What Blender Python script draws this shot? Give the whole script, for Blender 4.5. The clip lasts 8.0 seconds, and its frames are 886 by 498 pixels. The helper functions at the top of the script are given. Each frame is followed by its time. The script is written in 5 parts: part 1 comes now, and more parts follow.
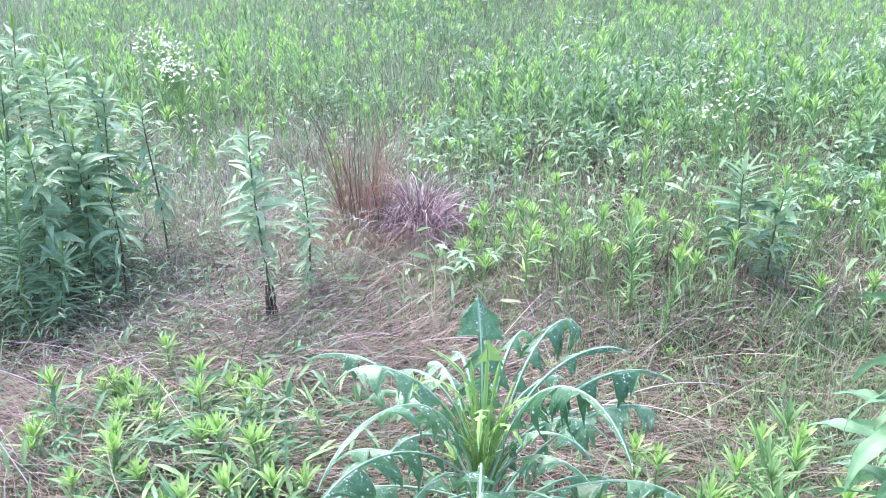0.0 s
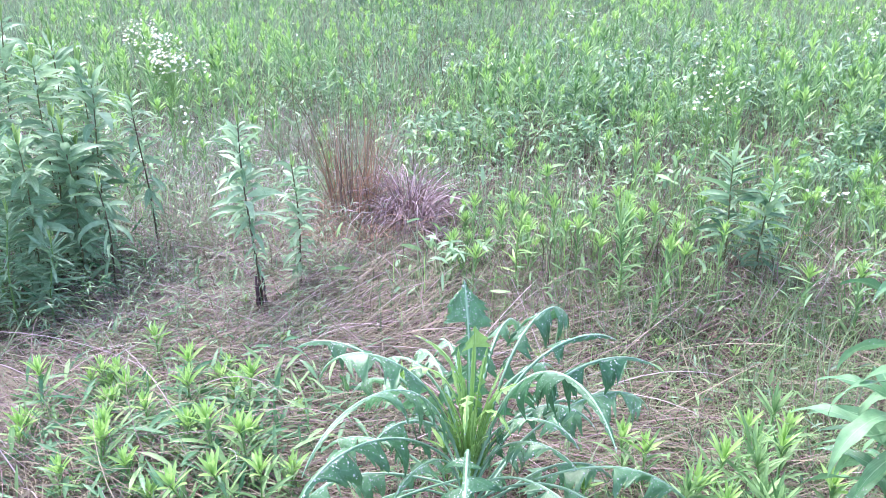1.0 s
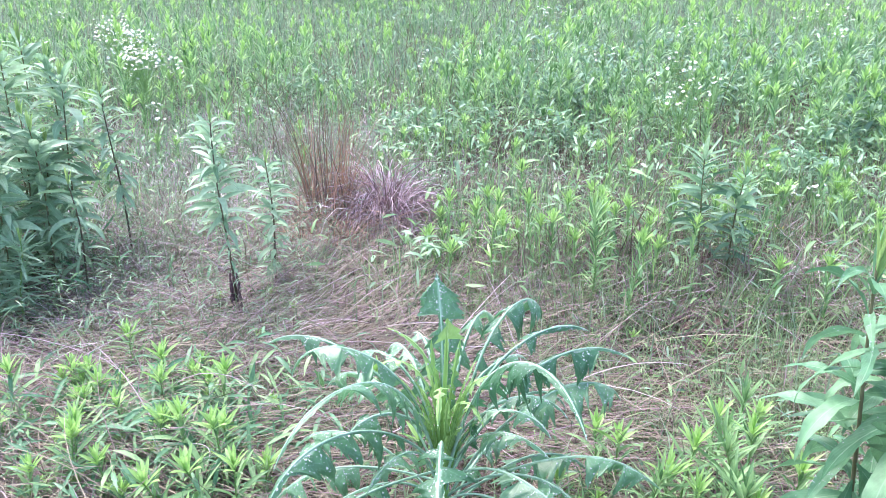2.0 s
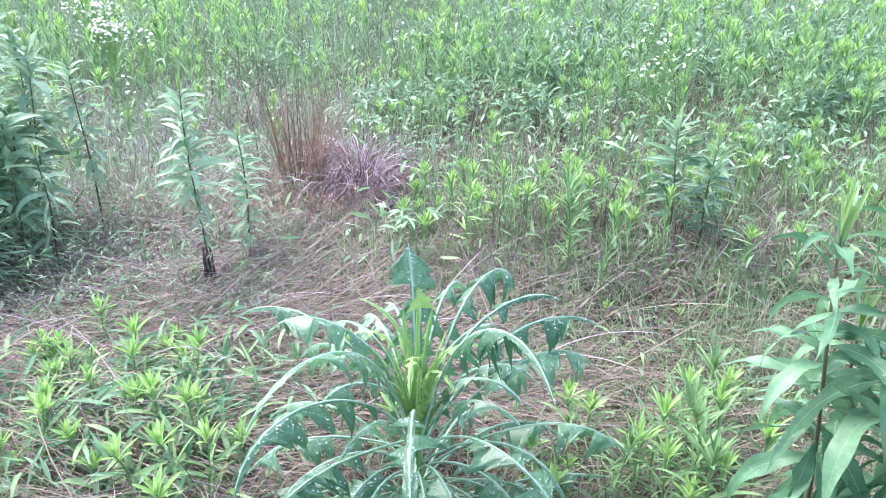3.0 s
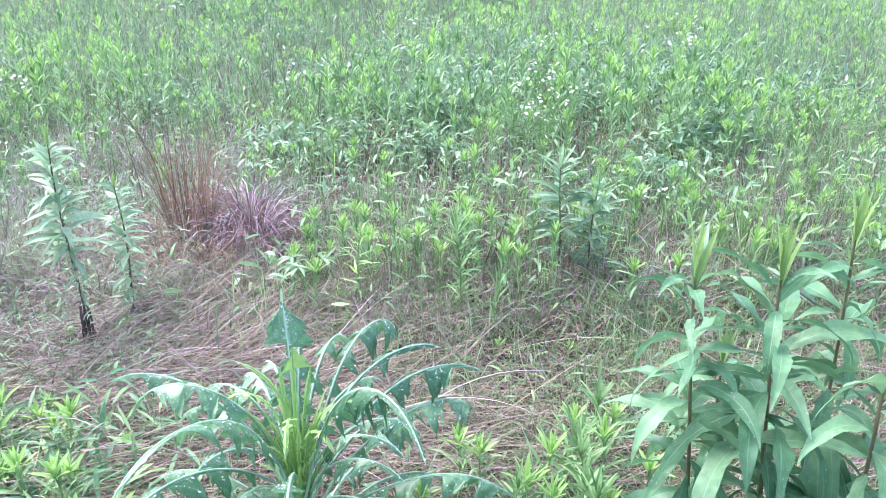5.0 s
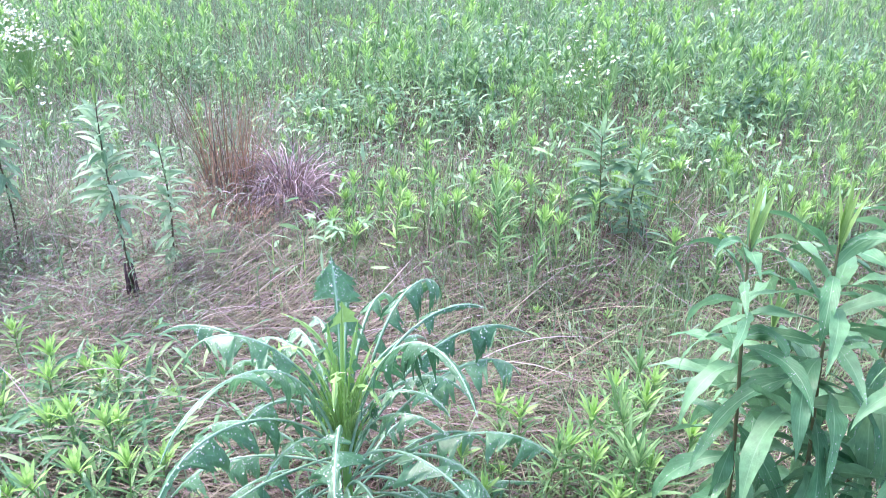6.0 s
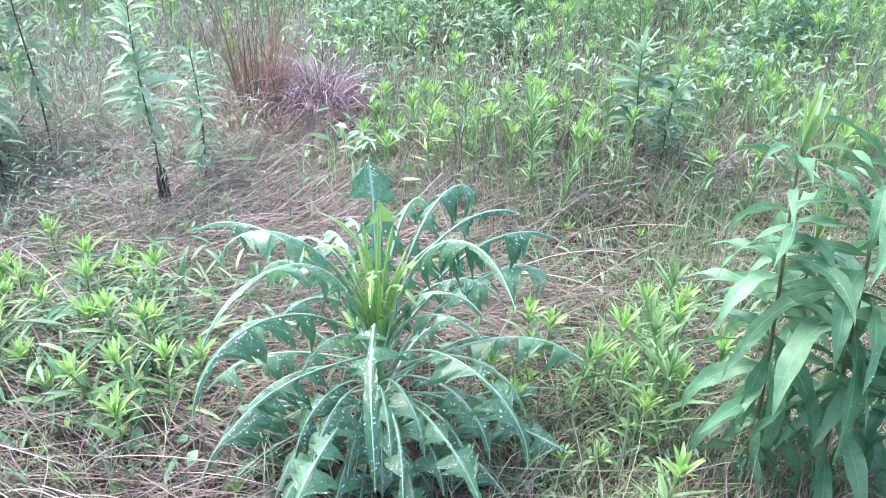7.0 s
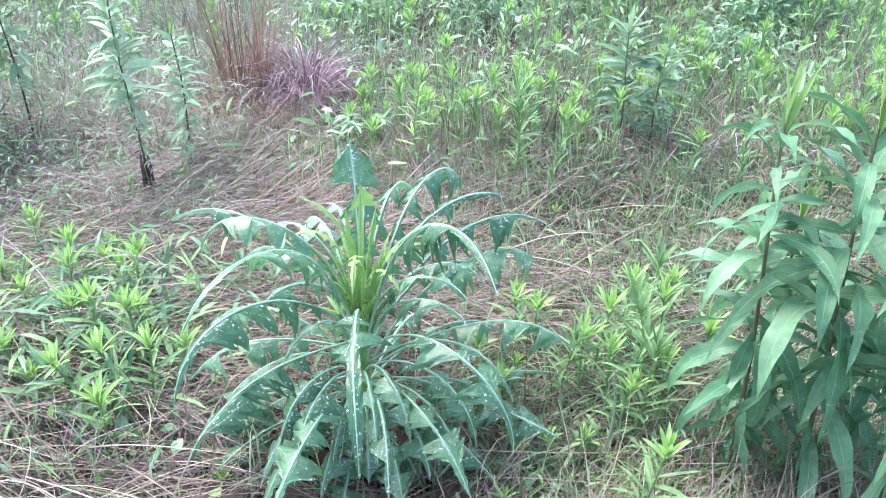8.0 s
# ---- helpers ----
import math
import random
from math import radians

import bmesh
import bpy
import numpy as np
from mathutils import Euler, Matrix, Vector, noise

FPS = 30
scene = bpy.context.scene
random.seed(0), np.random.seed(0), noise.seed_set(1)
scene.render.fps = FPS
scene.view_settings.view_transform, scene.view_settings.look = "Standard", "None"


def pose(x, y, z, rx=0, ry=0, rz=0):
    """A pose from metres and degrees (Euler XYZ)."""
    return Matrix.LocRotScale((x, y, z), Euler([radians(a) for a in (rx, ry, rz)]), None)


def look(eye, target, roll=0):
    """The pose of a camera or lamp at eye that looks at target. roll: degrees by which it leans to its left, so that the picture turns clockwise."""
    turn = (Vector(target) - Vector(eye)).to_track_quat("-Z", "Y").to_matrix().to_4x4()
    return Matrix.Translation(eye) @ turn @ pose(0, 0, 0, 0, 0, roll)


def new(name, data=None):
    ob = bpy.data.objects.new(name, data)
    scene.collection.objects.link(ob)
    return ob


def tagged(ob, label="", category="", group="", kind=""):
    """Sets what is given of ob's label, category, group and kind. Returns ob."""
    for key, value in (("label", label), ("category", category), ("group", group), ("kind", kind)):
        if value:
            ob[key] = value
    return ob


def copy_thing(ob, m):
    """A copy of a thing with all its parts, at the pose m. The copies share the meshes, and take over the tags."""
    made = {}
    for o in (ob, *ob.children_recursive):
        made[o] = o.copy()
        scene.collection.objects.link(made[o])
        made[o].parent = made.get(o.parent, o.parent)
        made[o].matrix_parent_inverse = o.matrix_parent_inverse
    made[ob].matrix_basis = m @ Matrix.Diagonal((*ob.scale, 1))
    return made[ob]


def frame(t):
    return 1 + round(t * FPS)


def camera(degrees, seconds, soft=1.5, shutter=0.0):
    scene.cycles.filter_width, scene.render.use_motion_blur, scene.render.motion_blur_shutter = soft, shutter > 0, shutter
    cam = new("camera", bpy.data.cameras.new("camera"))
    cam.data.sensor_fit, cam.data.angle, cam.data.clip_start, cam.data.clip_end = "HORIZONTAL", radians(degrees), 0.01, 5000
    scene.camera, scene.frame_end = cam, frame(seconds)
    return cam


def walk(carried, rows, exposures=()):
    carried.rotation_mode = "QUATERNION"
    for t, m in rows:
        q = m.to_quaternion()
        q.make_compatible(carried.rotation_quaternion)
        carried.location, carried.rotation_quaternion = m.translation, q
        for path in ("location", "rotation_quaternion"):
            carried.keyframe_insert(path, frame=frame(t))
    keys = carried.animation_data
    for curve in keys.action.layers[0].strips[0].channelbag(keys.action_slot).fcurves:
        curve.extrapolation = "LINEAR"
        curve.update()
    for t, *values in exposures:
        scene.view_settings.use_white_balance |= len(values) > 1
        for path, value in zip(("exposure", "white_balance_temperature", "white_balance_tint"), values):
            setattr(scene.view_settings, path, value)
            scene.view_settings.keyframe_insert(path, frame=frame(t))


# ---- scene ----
cam = camera(60.0, 8.0, soft=0.5, shutter=0.2)


PATH = [
    (0, (-0.055, 0.012, 1.403), (-0.104, 1.876, 0.682), 0.8),
    (0.5, (-0.038, 0.011, 1.388), (-0.074, 1.872, 0.658), 1.0),
    (1, (-0.04, 0.006, 1.386), (-0.073, 1.867, 0.654), 1.0),
    (1.5, (-0.044, 0.0, 1.387), (-0.075, 1.861, 0.655), 1.0),
    (1.7, (-0.03, 0.0, 1.384), (-0.033, 1.86, 0.65), 1.0),
    (2.8, (-0.021, -0.006, 1.366), (0.029, 1.841, 0.603), 1.3),
    (3, (-0.008, -0.005, 1.364), (0.069, 1.83, 0.571), 1.4),
    (3.5, (0.005, 0.001, 1.36), (0.122, 1.821, 0.538), 1.6),
    (4, (0.016, 0.009, 1.371), (0.146, 1.837, 0.569), 1.4),
    (4.5, (0.063, 0.009, 1.397), (0.318, 1.857, 0.675), 1.0),
    (4.7, (0.082, 0.01, 1.412), (0.398, 1.852, 0.699), 1.3),
    (5.8, (0.026, 0.009, 1.381), (0.273, 1.851, 0.64), 1.9),
    (6, (0.026, 0.005, 1.374), (0.261, 1.834, 0.598), 1.9),
    (6.5, (0.003, 0.003, 1.341), (0.198, 1.787, 0.458), 2.4),
    (7, (-0.005, 0.0, 1.318), (0.172, 1.752, 0.37), 2.9),
    (7.5, (0.003, 0.003, 1.311), (0.184, 1.743, 0.341), 2.8),
    (8, (0.018, 0.01, 1.311), (0.211, 1.741, 0.328), 2.4),
]
walk(cam, [(t, look(eye, target, roll)) for t, eye, target, roll in PATH], exposures=[(0, 2.09, 6100, 13), (5, 2.11, 6080, 12), (6.5, 2.12, 6050, 12), (8, 2.13, 6080, 9)])

# ---- world and light: soft overcast daylight ----
world = bpy.data.worlds.new("sky")
scene.world = world
world.use_nodes = True
wn = world.node_tree
sky = wn.nodes.new("ShaderNodeTexSky")
sky.sky_type = "NISHITA"
sky.sun_disc = False
sky.sun_elevation = radians(58)
sky.sun_rotation = radians(-41)
sky.air_density, sky.dust_density = 1.0, 3.0
wn.links.new(sky.outputs["Color"], wn.nodes["Background"].inputs["Color"])
wn.nodes["Background"].inputs["Strength"].default_value = 0.15
sun_data = bpy.data.lights.new("sun", "SUN")
sun_data.energy, sun_data.angle, sun_data.color = 1.5, radians(40), (1.0, 0.98, 0.95)
sun = new("sun", sun_data)
sun.matrix_basis = look((-2, 4.3, 5), (0, 2, 0))


# ---- materials ----
def nodes_of(name):
    m = bpy.data.materials.new(name)
    m.use_nodes = True
    t = m.node_tree
    return m, t, t.nodes["Principled BSDF"], t.nodes["Material Output"]


def ramp(t, stops):
    r = t.nodes.new("ShaderNodeValToRGB")
    while len(r.color_ramp.elements) < len(stops):
        r.color_ramp.elements.new(0.5)
    for e, (p, c) in zip(r.color_ramp.elements, stops):
        e.position, e.color = p, (*c, 1)
    return r


def leaf_material(name, dark, light, rib, rough=0.45, glow=0.3, spread=1.0, rib_width=0.07, gloss=0.5, blotch=0.25):
    """A leaf: hue by leaf and by plant, a paler midrib, blotches, fine relief and light that passes through."""
    m, t, p, out = nodes_of(name)
    geo, info = t.nodes.new("ShaderNodeNewGeometry"), t.nodes.new("ShaderNodeObjectInfo")
    mix = t.nodes.new("ShaderNodeMath")
    mix.operation = "ADD"
    t.links.new(geo.outputs["Random Per Island"], mix.inputs[0])
    t.links.new(info.outputs["Random"], mix.inputs[1])
    wrap = t.nodes.new("ShaderNodeMath")
    wrap.operation = "FRACT"
    t.links.new(mix.outputs[0], wrap.inputs[0])
    r = ramp(t, [(0.0, dark), (1.0, light)])
    t.links.new(wrap.outputs[0], r.inputs["Fac"])
    # blotches and stains
    co = t.nodes.new("ShaderNodeTexCoord")
    noise_a = t.nodes.new("ShaderNodeTexNoise")
    noise_a.inputs["Scale"].default_value, noise_a.inputs["Detail"].default_value = 55 * spread, 4
    t.links.new(co.outputs["Object"], noise_a.inputs["Vector"])
    hsv = t.nodes.new("ShaderNodeHueSaturation")
    vary = t.nodes.new("ShaderNodeMapRange")
    vary.inputs["To Min"].default_value, vary.inputs["To Max"].default_value = 1 - blotch, 1 + blotch
    t.links.new(noise_a.outputs["Fac"], vary.inputs["Value"])
    t.links.new(vary.outputs["Result"], hsv.inputs["Value"])
    t.links.new(r.outputs["Color"], hsv.inputs["Color"])
    # midrib along the middle of the blade
    uv = t.nodes.new("ShaderNodeSeparateXYZ")
    t.links.new(co.outputs["UV"], uv.inputs[0])
    off = t.nodes.new("ShaderNodeMath")
    off.operation = "SUBTRACT"
    off.inputs[1].default_value = 0.5
    t.links.new(uv.outputs["X"], off.inputs[0])
    far = t.nodes.new("ShaderNodeMath")
    far.operation = "ABSOLUTE"
    t.links.new(off.outputs[0], far.inputs[0])
    line = t.nodes.new("ShaderNodeMapRange")
    line.inputs["From Min"].default_value, line.inputs["From Max"].default_value = rib_width * 0.4, rib_width
    line.inputs["To Min"].default_value, line.inputs["To Max"].default_value = 0.75, 0.0
    t.links.new(far.outputs[0], line.inputs["Value"])
    # side veins, slanting from the midrib to the edge
    lean = t.nodes.new("ShaderNodeMath")
    lean.operation, lean.inputs[1].default_value = "MULTIPLY", -44.0
    t.links.new(far.outputs[0], lean.inputs[0])
    row = t.nodes.new("ShaderNodeMath")
    row.operation, row.inputs[1].default_value = "MULTIPLY_ADD", 70.0
    t.links.new(uv.outputs["Y"], row.inputs[0])
    t.links.new(lean.outputs[0], row.inputs[2])
    beat = t.nodes.new("ShaderNodeMath")
    beat.operation = "SINE"
    t.links.new(row.outputs[0], beat.inputs[0])
    vein = t.nodes.new("ShaderNodeMapRange")
    vein.inputs["From Min"].default_value, vein.inputs["From Max"].default_value = 0.6, 1.0
    vein.inputs["To Min"].default_value, vein.inputs["To Max"].default_value = 0.0, 0.18
    t.links.new(beat.outputs[0], vein.inputs["Value"])
    most = t.nodes.new("ShaderNodeMath")
    most.operation = "MAXIMUM"
    t.links.new(line.outputs["Result"], most.inputs[0])
    t.links.new(vein.outputs["Result"], most.inputs[1])
    col = t.nodes.new("ShaderNodeMix")
    col.data_type = "RGBA"
    t.links.new(most.outputs[0], col.inputs["Factor"])
    t.links.new(hsv.outputs["Color"], col.inputs["A"])
    col.inputs["B"].default_value = (*rib, 1)
    t.links.new(col.outputs["Result"], p.inputs["Base Color"])
    p.inputs["Roughness"].default_value = rough
    p.inputs["Specular IOR Level"].default_value = gloss
    # veins and fine relief
    wave = t.nodes.new("ShaderNodeTexNoise")
    wave.inputs["Scale"].default_value, wave.inputs["Detail"].default_value = 240 * spread, 3
    t.links.new(co.outputs["Object"], wave.inputs["Vector"])
    bump = t.nodes.new("ShaderNodeBump")
    bump.inputs["Strength"].default_value, bump.inputs["Distance"].default_value = 0.35, 0.002
    t.links.new(wave.outputs["Fac"], bump.inputs["Height"])
    t.links.new(bump.outputs["Normal"], p.inputs["Normal"])
    trans = t.nodes.new("ShaderNodeBsdfTranslucent")
    t.links.new(col.outputs["Result"], trans.inputs["Color"])
    blend = t.nodes.new("ShaderNodeMixShader")
    blend.inputs["Fac"].default_value = glow
    t.links.new(p.outputs["BSDF"], blend.inputs[1])
    t.links.new(trans.outputs["BSDF"], blend.inputs[2])
    t.links.new(blend.outputs["Shader"], out.inputs["Surface"])
    return m


def stem_material(name, low, high, scale=60):
    m, t, p, out = nodes_of(name)
    co, n = t.nodes.new("ShaderNodeTexCoord"), t.nodes.new("ShaderNodeTexNoise")
    stretch = t.nodes.new("ShaderNodeMapping")
    stretch.inputs["Scale"].default_value = (1, 1, 0.15)
    t.links.new(co.outputs["Object"], stretch.inputs["Vector"])
    t.links.new(stretch.outputs["Vector"], n.inputs["Vector"])
    n.inputs["Scale"].default_value, n.inputs["Detail"].default_value = scale, 5
    r = ramp(t, [(0.3, low), (0.7, high)])
    t.links.new(n.outputs["Fac"], r.inputs["Fac"])
    t.links.new(r.outputs["Color"], p.inputs["Base Color"])
    bump = t.nodes.new("ShaderNodeBump")
    bump.inputs["Strength"].default_value, bump.inputs["Distance"].default_value = 0.4, 0.002
    t.links.new(n.outputs["Fac"], bump.inputs["Height"])
    t.links.new(bump.outputs["Normal"], p.inputs["Normal"])
    p.inputs["Roughness"].default_value = 0.6
    return m


def soil_material():
    m, t, p, out = nodes_of("soil_and_litter")
    co = t.nodes.new("ShaderNodeTexCoord")
    big, small = t.nodes.new("ShaderNodeTexNoise"), t.nodes.new("ShaderNodeTexNoise")
    big.inputs["Scale"].default_value, big.inputs["Detail"].default_value = 1.6, 6
    small.inputs["Scale"].default_value, small.inputs["Detail"].default_value = 70, 6
    for n in (big, small):
        t.links.new(co.outputs["Object"], n.inputs["Vector"])
    r1 = ramp(t, [(0.3, (0.032, 0.022, 0.018)), (0.55, (0.075, 0.055, 0.042)), (0.75, (0.06, 0.075, 0.03))])
    r2 = ramp(t, [(0.3, (0.3, 0.28, 0.27)), (0.7, (1.5, 1.4, 1.35))])
    t.links.new(big.outputs["Fac"], r1.inputs["Fac"])
    t.links.new(small.outputs["Fac"], r2.inputs["Fac"])
    mul = t.nodes.new("ShaderNodeMix")
    mul.data_type, mul.blend_type = "RGBA", "MULTIPLY"
    mul.inputs["Factor"].default_value = 1.0
    t.links.new(r1.outputs["Color"], mul.inputs["A"])
    t.links.new(r2.outputs["Color"], mul.inputs["B"])
    t.links.new(mul.outputs["Result"], p.inputs["Base Color"])
    bump = t.nodes.new("ShaderNodeBump")
    bump.inputs["Strength"].default_value, bump.inputs["Distance"].default_value = 0.8, 0.01
    t.links.new(small.outputs["Fac"], bump.inputs["Height"])
    t.links.new(bump.outputs["Normal"], p.inputs["Normal"])
    p.inputs["Roughness"].default_value = 0.95
    return m


def plain_material(name, colour, rough=0.5, **more):
    m, t, p, out = nodes_of(name)
    co, n = t.nodes.new("ShaderNodeTexCoord"), t.nodes.new("ShaderNodeTexNoise")
    n.inputs["Scale"].default_value = 150
    t.links.new(co.outputs["Object"], n.inputs["Vector"])
    r = ramp(t, [(0.3, [c * 0.85 for c in colour]), (0.7, colour)])
    t.links.new(n.outputs["Fac"], r.inputs["Fac"])
    t.links.new(r.outputs["Color"], p.inputs["Base Color"])
    p.inputs["Roughness"].default_value = rough
    for key, value in more.items():
        p.inputs[key.replace("_", " ")].default_value = value
    return m


SOIL = soil_material()
LETTUCE = leaf_material("lettuce_leaf", (0.05, 0.152, 0.066), (0.142, 0.29, 0.142), (0.27, 0.41, 0.31), 0.36, 0.38, 1.0, 0.055, 0.85, 0.5)
LETTUCE_YOUNG = leaf_material("young_lettuce_leaf", (0.22, 0.38, 0.11), (0.36, 0.53, 0.2), (0.38, 0.53, 0.27), 0.42, 0.3, 1.0, 0.06)
LETTUCE_RIB = stem_material("lettuce_midrib", (0.2, 0.35, 0.22), (0.36, 0.5, 0.38))
LETTUCE_STEM = stem_material("lettuce_stem", (0.2, 0.36, 0.09), (0.32, 0.48, 0.14))
GOLD = leaf_material("goldenrod_leaf", (0.095, 0.19, 0.115), (0.2, 0.32, 0.2), (0.23, 0.35, 0.22), 0.4, 0.32, 1.0, 0.05, 0.6, 0.42)
GOLD_PALE = leaf_material("pale_goldenrod_leaf", (0.14, 0.27, 0.14), (0.32, 0.47, 0.28), (0.33, 0.48, 0.31), 0.42, 0.34, 1.0, 0.05, 0.6, 0.42)
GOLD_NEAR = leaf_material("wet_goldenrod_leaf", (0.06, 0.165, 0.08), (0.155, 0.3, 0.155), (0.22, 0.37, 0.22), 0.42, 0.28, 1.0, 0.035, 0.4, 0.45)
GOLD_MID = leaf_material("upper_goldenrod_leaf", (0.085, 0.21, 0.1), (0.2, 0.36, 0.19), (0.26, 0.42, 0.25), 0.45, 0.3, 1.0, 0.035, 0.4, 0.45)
GOLD_GREY = leaf_material("grey_green_goldenrod_leaf", (0.19, 0.32, 0.19), (0.4, 0.54, 0.36), (0.38, 0.52, 0.36), 0.42, 0.4, 1.0, 0.05, 0.5, 0.4)
GOLD_TIP = leaf_material("goldenrod_tip_leaf", (0.26, 0.4, 0.12), (0.38, 0.53, 0.21), (0.4, 0.55, 0.26), 0.45, 0.38, 1.0, 0.06)
FIELD = leaf_material("shoot_leaf", (0.085, 0.195, 0.075), (0.35, 0.52, 0.24), (0.24, 0.38, 0.17), 0.5, 0.36, 1.0, 0.05, 0.4)
FIELD_TIP = leaf_material("shoot_tip_leaf", (0.27, 0.47, 0.12), (0.45, 0.65, 0.25), (0.38, 0.57, 0.2), 0.5, 0.4, 1.0, 0.06)
WEED = leaf_material("weed_leaf", (0.07, 0.15, 0.085), (0.22, 0.33, 0.21), (0.26, 0.38, 0.25), 0.42, 0.3, 1.0, 0.06, 0.7)
GRASS = leaf_material("green_grass", (0.08, 0.15, 0.075), (0.4, 0.49, 0.34), (0.3, 0.39, 0.24), 0.5, 0.3, 1.0, 0.07, 0.4)
OLIVE_GRASS = leaf_material("olive_grass", (0.075, 0.12, 0.05), (0.27, 0.33, 0.17), (0.22, 0.28, 0.14), 0.5, 0.25, 1.0, 0.07, 0.4)
THATCH = leaf_material("dead_grass", (0.12, 0.095, 0.072), (0.34, 0.285, 0.22), (0.34, 0.29, 0.23), 0.7, 0.15, 1.0, 0.1, 0.3)
THATCH_DARK = leaf_material("old_dead_grass", (0.1, 0.065, 0.06), (0.26, 0.19, 0.17), (0.25, 0.19, 0.16), 0.75, 0.1, 1.0, 0.1, 0.2)
RUST_RED = leaf_material("reddish_dead_grass", (0.26, 0.13, 0.09), (0.5, 0.31, 0.23), (0.46, 0.3, 0.23), 0.7, 0.15, 1.0, 0.1, 0.3)
RUST = leaf_material("rust_dead_grass", (0.15, 0.08, 0.05), (0.36, 0.22, 0.135), (0.33, 0.21, 0.14), 0.7, 0.15, 1.0, 0.1, 0.3)
STRAW = leaf_material("pale_straw", (0.22, 0.17, 0.13), (0.41, 0.335, 0.26), (0.38, 0.32, 0.25), 0.6, 0.15, 1.0, 0.1, 0.4)
MAUVE = leaf_material("mauve_dead_grass", (0.14, 0.08, 0.1), (0.37, 0.245, 0.28), (0.35, 0.24, 0.27), 0.7, 0.15, 1.0, 0.1, 0.3)
PINKISH = leaf_material("pinkish_dead_grass", (0.34, 0.24, 0.29), (0.62, 0.49, 0.56), (0.6, 0.47, 0.53), 0.7, 0.15, 1.0, 0.1, 0.3)
BROWN_LEAF = leaf_material("withered_leaf", (0.07, 0.035, 0.035), (0.16, 0.09, 0.08), (0.2, 0.13, 0.1), 0.7, 0.1)
YELLOW_LEAF = leaf_material("yellowed_leaf", (0.4, 0.36, 0.06), (0.5, 0.42, 0.1), (0.45, 0.4, 0.2), 0.6, 0.3, 1.0, 0.06, 0.4, 0.5)
STEM_DARK = stem_material("dark_stem", (0.05, 0.04, 0.03), (0.13, 0.1, 0.06))
STEM_BROWN = stem_material("brown_stem", (0.085, 0.08, 0.038), (0.17, 0.155, 0.075))
STEM_GREEN = stem_material("green_stem", (0.12, 0.24, 0.06), (0.22, 0.34, 0.12))
STEM_PURPLE = stem_material("purple_dead_base", (0.075, 0.035, 0.05), (0.17, 0.09, 0.11))
PETAL = plain_material("white_petal", (0.86, 0.85, 0.84), 0.6)
PETAL_EYE = plain_material("yellow_flower_eye", (0.6, 0.48, 0.08), 0.7)
# rain drops: only half clear, the sky's bright reflection put into a whitish colour
DROP = plain_material("sky_white_water", (0.95, 0.97, 0.98), 0.06, Transmission_Weight=0.55, IOR=1.33, Specular_IOR_Level=1.0)


# ---- mesh building ----
class Soup:
    """Collects quads, with UVs and a material number, and turns them into one mesh."""

    def __init__(self):
        self.v, self.f, self.uv, self.mat, self.count = [], [], [], [], 0

    def add(self, v, f, uv, mat=0):
        """v: copies x points x 3, f: quads of one copy, uv: points x 2 of one copy."""
        n, k = v.shape[:2]
        self.v.append(v.reshape(-1, 3))
        self.f.append((f[None] + (np.arange(n) * k)[:, None, None] + self.count).reshape(-1, 4))
        self.uv.append(np.broadcast_to(uv[f.ravel()], (n, f.size, 2)).reshape(-1, 2))
        mats = np.broadcast_to(np.asarray(mat).reshape(-1, 1), (n, len(f)))
        self.mat.append(mats.ravel())
        self.count += n * k
        return self

    def mesh(self, name, *materials):
        v, f, uv, mat = (np.concatenate(a) for a in (self.v, self.f, self.uv, self.mat))
        me = bpy.data.meshes.new(name)
        me.vertices.add(len(v))
        me.vertices.foreach_set("co", v.astype(np.float32).ravel())
        me.loops.add(f.size)
        me.loops.foreach_set("vertex_index", f.astype(np.int32).ravel())
        me.polygons.add(len(f))
        me.polygons.foreach_set("loop_start", np.arange(0, f.size, 4, dtype=np.int32))
        me.polygons.foreach_set("material_index", mat.astype(np.int32))
        me.polygons.foreach_set("use_smooth", np.ones(len(f), bool))
        me.uv_layers.new(name="uv").data.foreach_set("uv", uv.astype(np.float32).ravel())
        for m in materials:
            me.materials.append(m)
        me.update(calc_edges=True)
        me.validate()
        return me


def strip_faces(rows, cols):
    i, j = np.meshgrid(np.arange(rows - 1), np.arange(cols - 1), indexing="ij")
    a = (i * cols + j).ravel()
    return np.stack([a, a + 1, a + cols + 1, a + cols], 1)


LANCE = lambda s: (s + 0.02) ** 0.55 * (1 - s) ** 0.75 * 1.75 + 0.02
STRAP = lambda s: np.clip(1.2 * (1 - s) ** 0.55, 0, 1) * np.clip(0.55 + 3 * s, 0, 1)
TAPER = lambda s: np.sin(np.pi * np.clip(s, 0, 1) ** 0.82) ** 1.1 + 0.015
OVAL = lambda s: np.sin(np.pi * np.clip(s, 0, 1) ** 0.8) ** 0.75 + 0.02


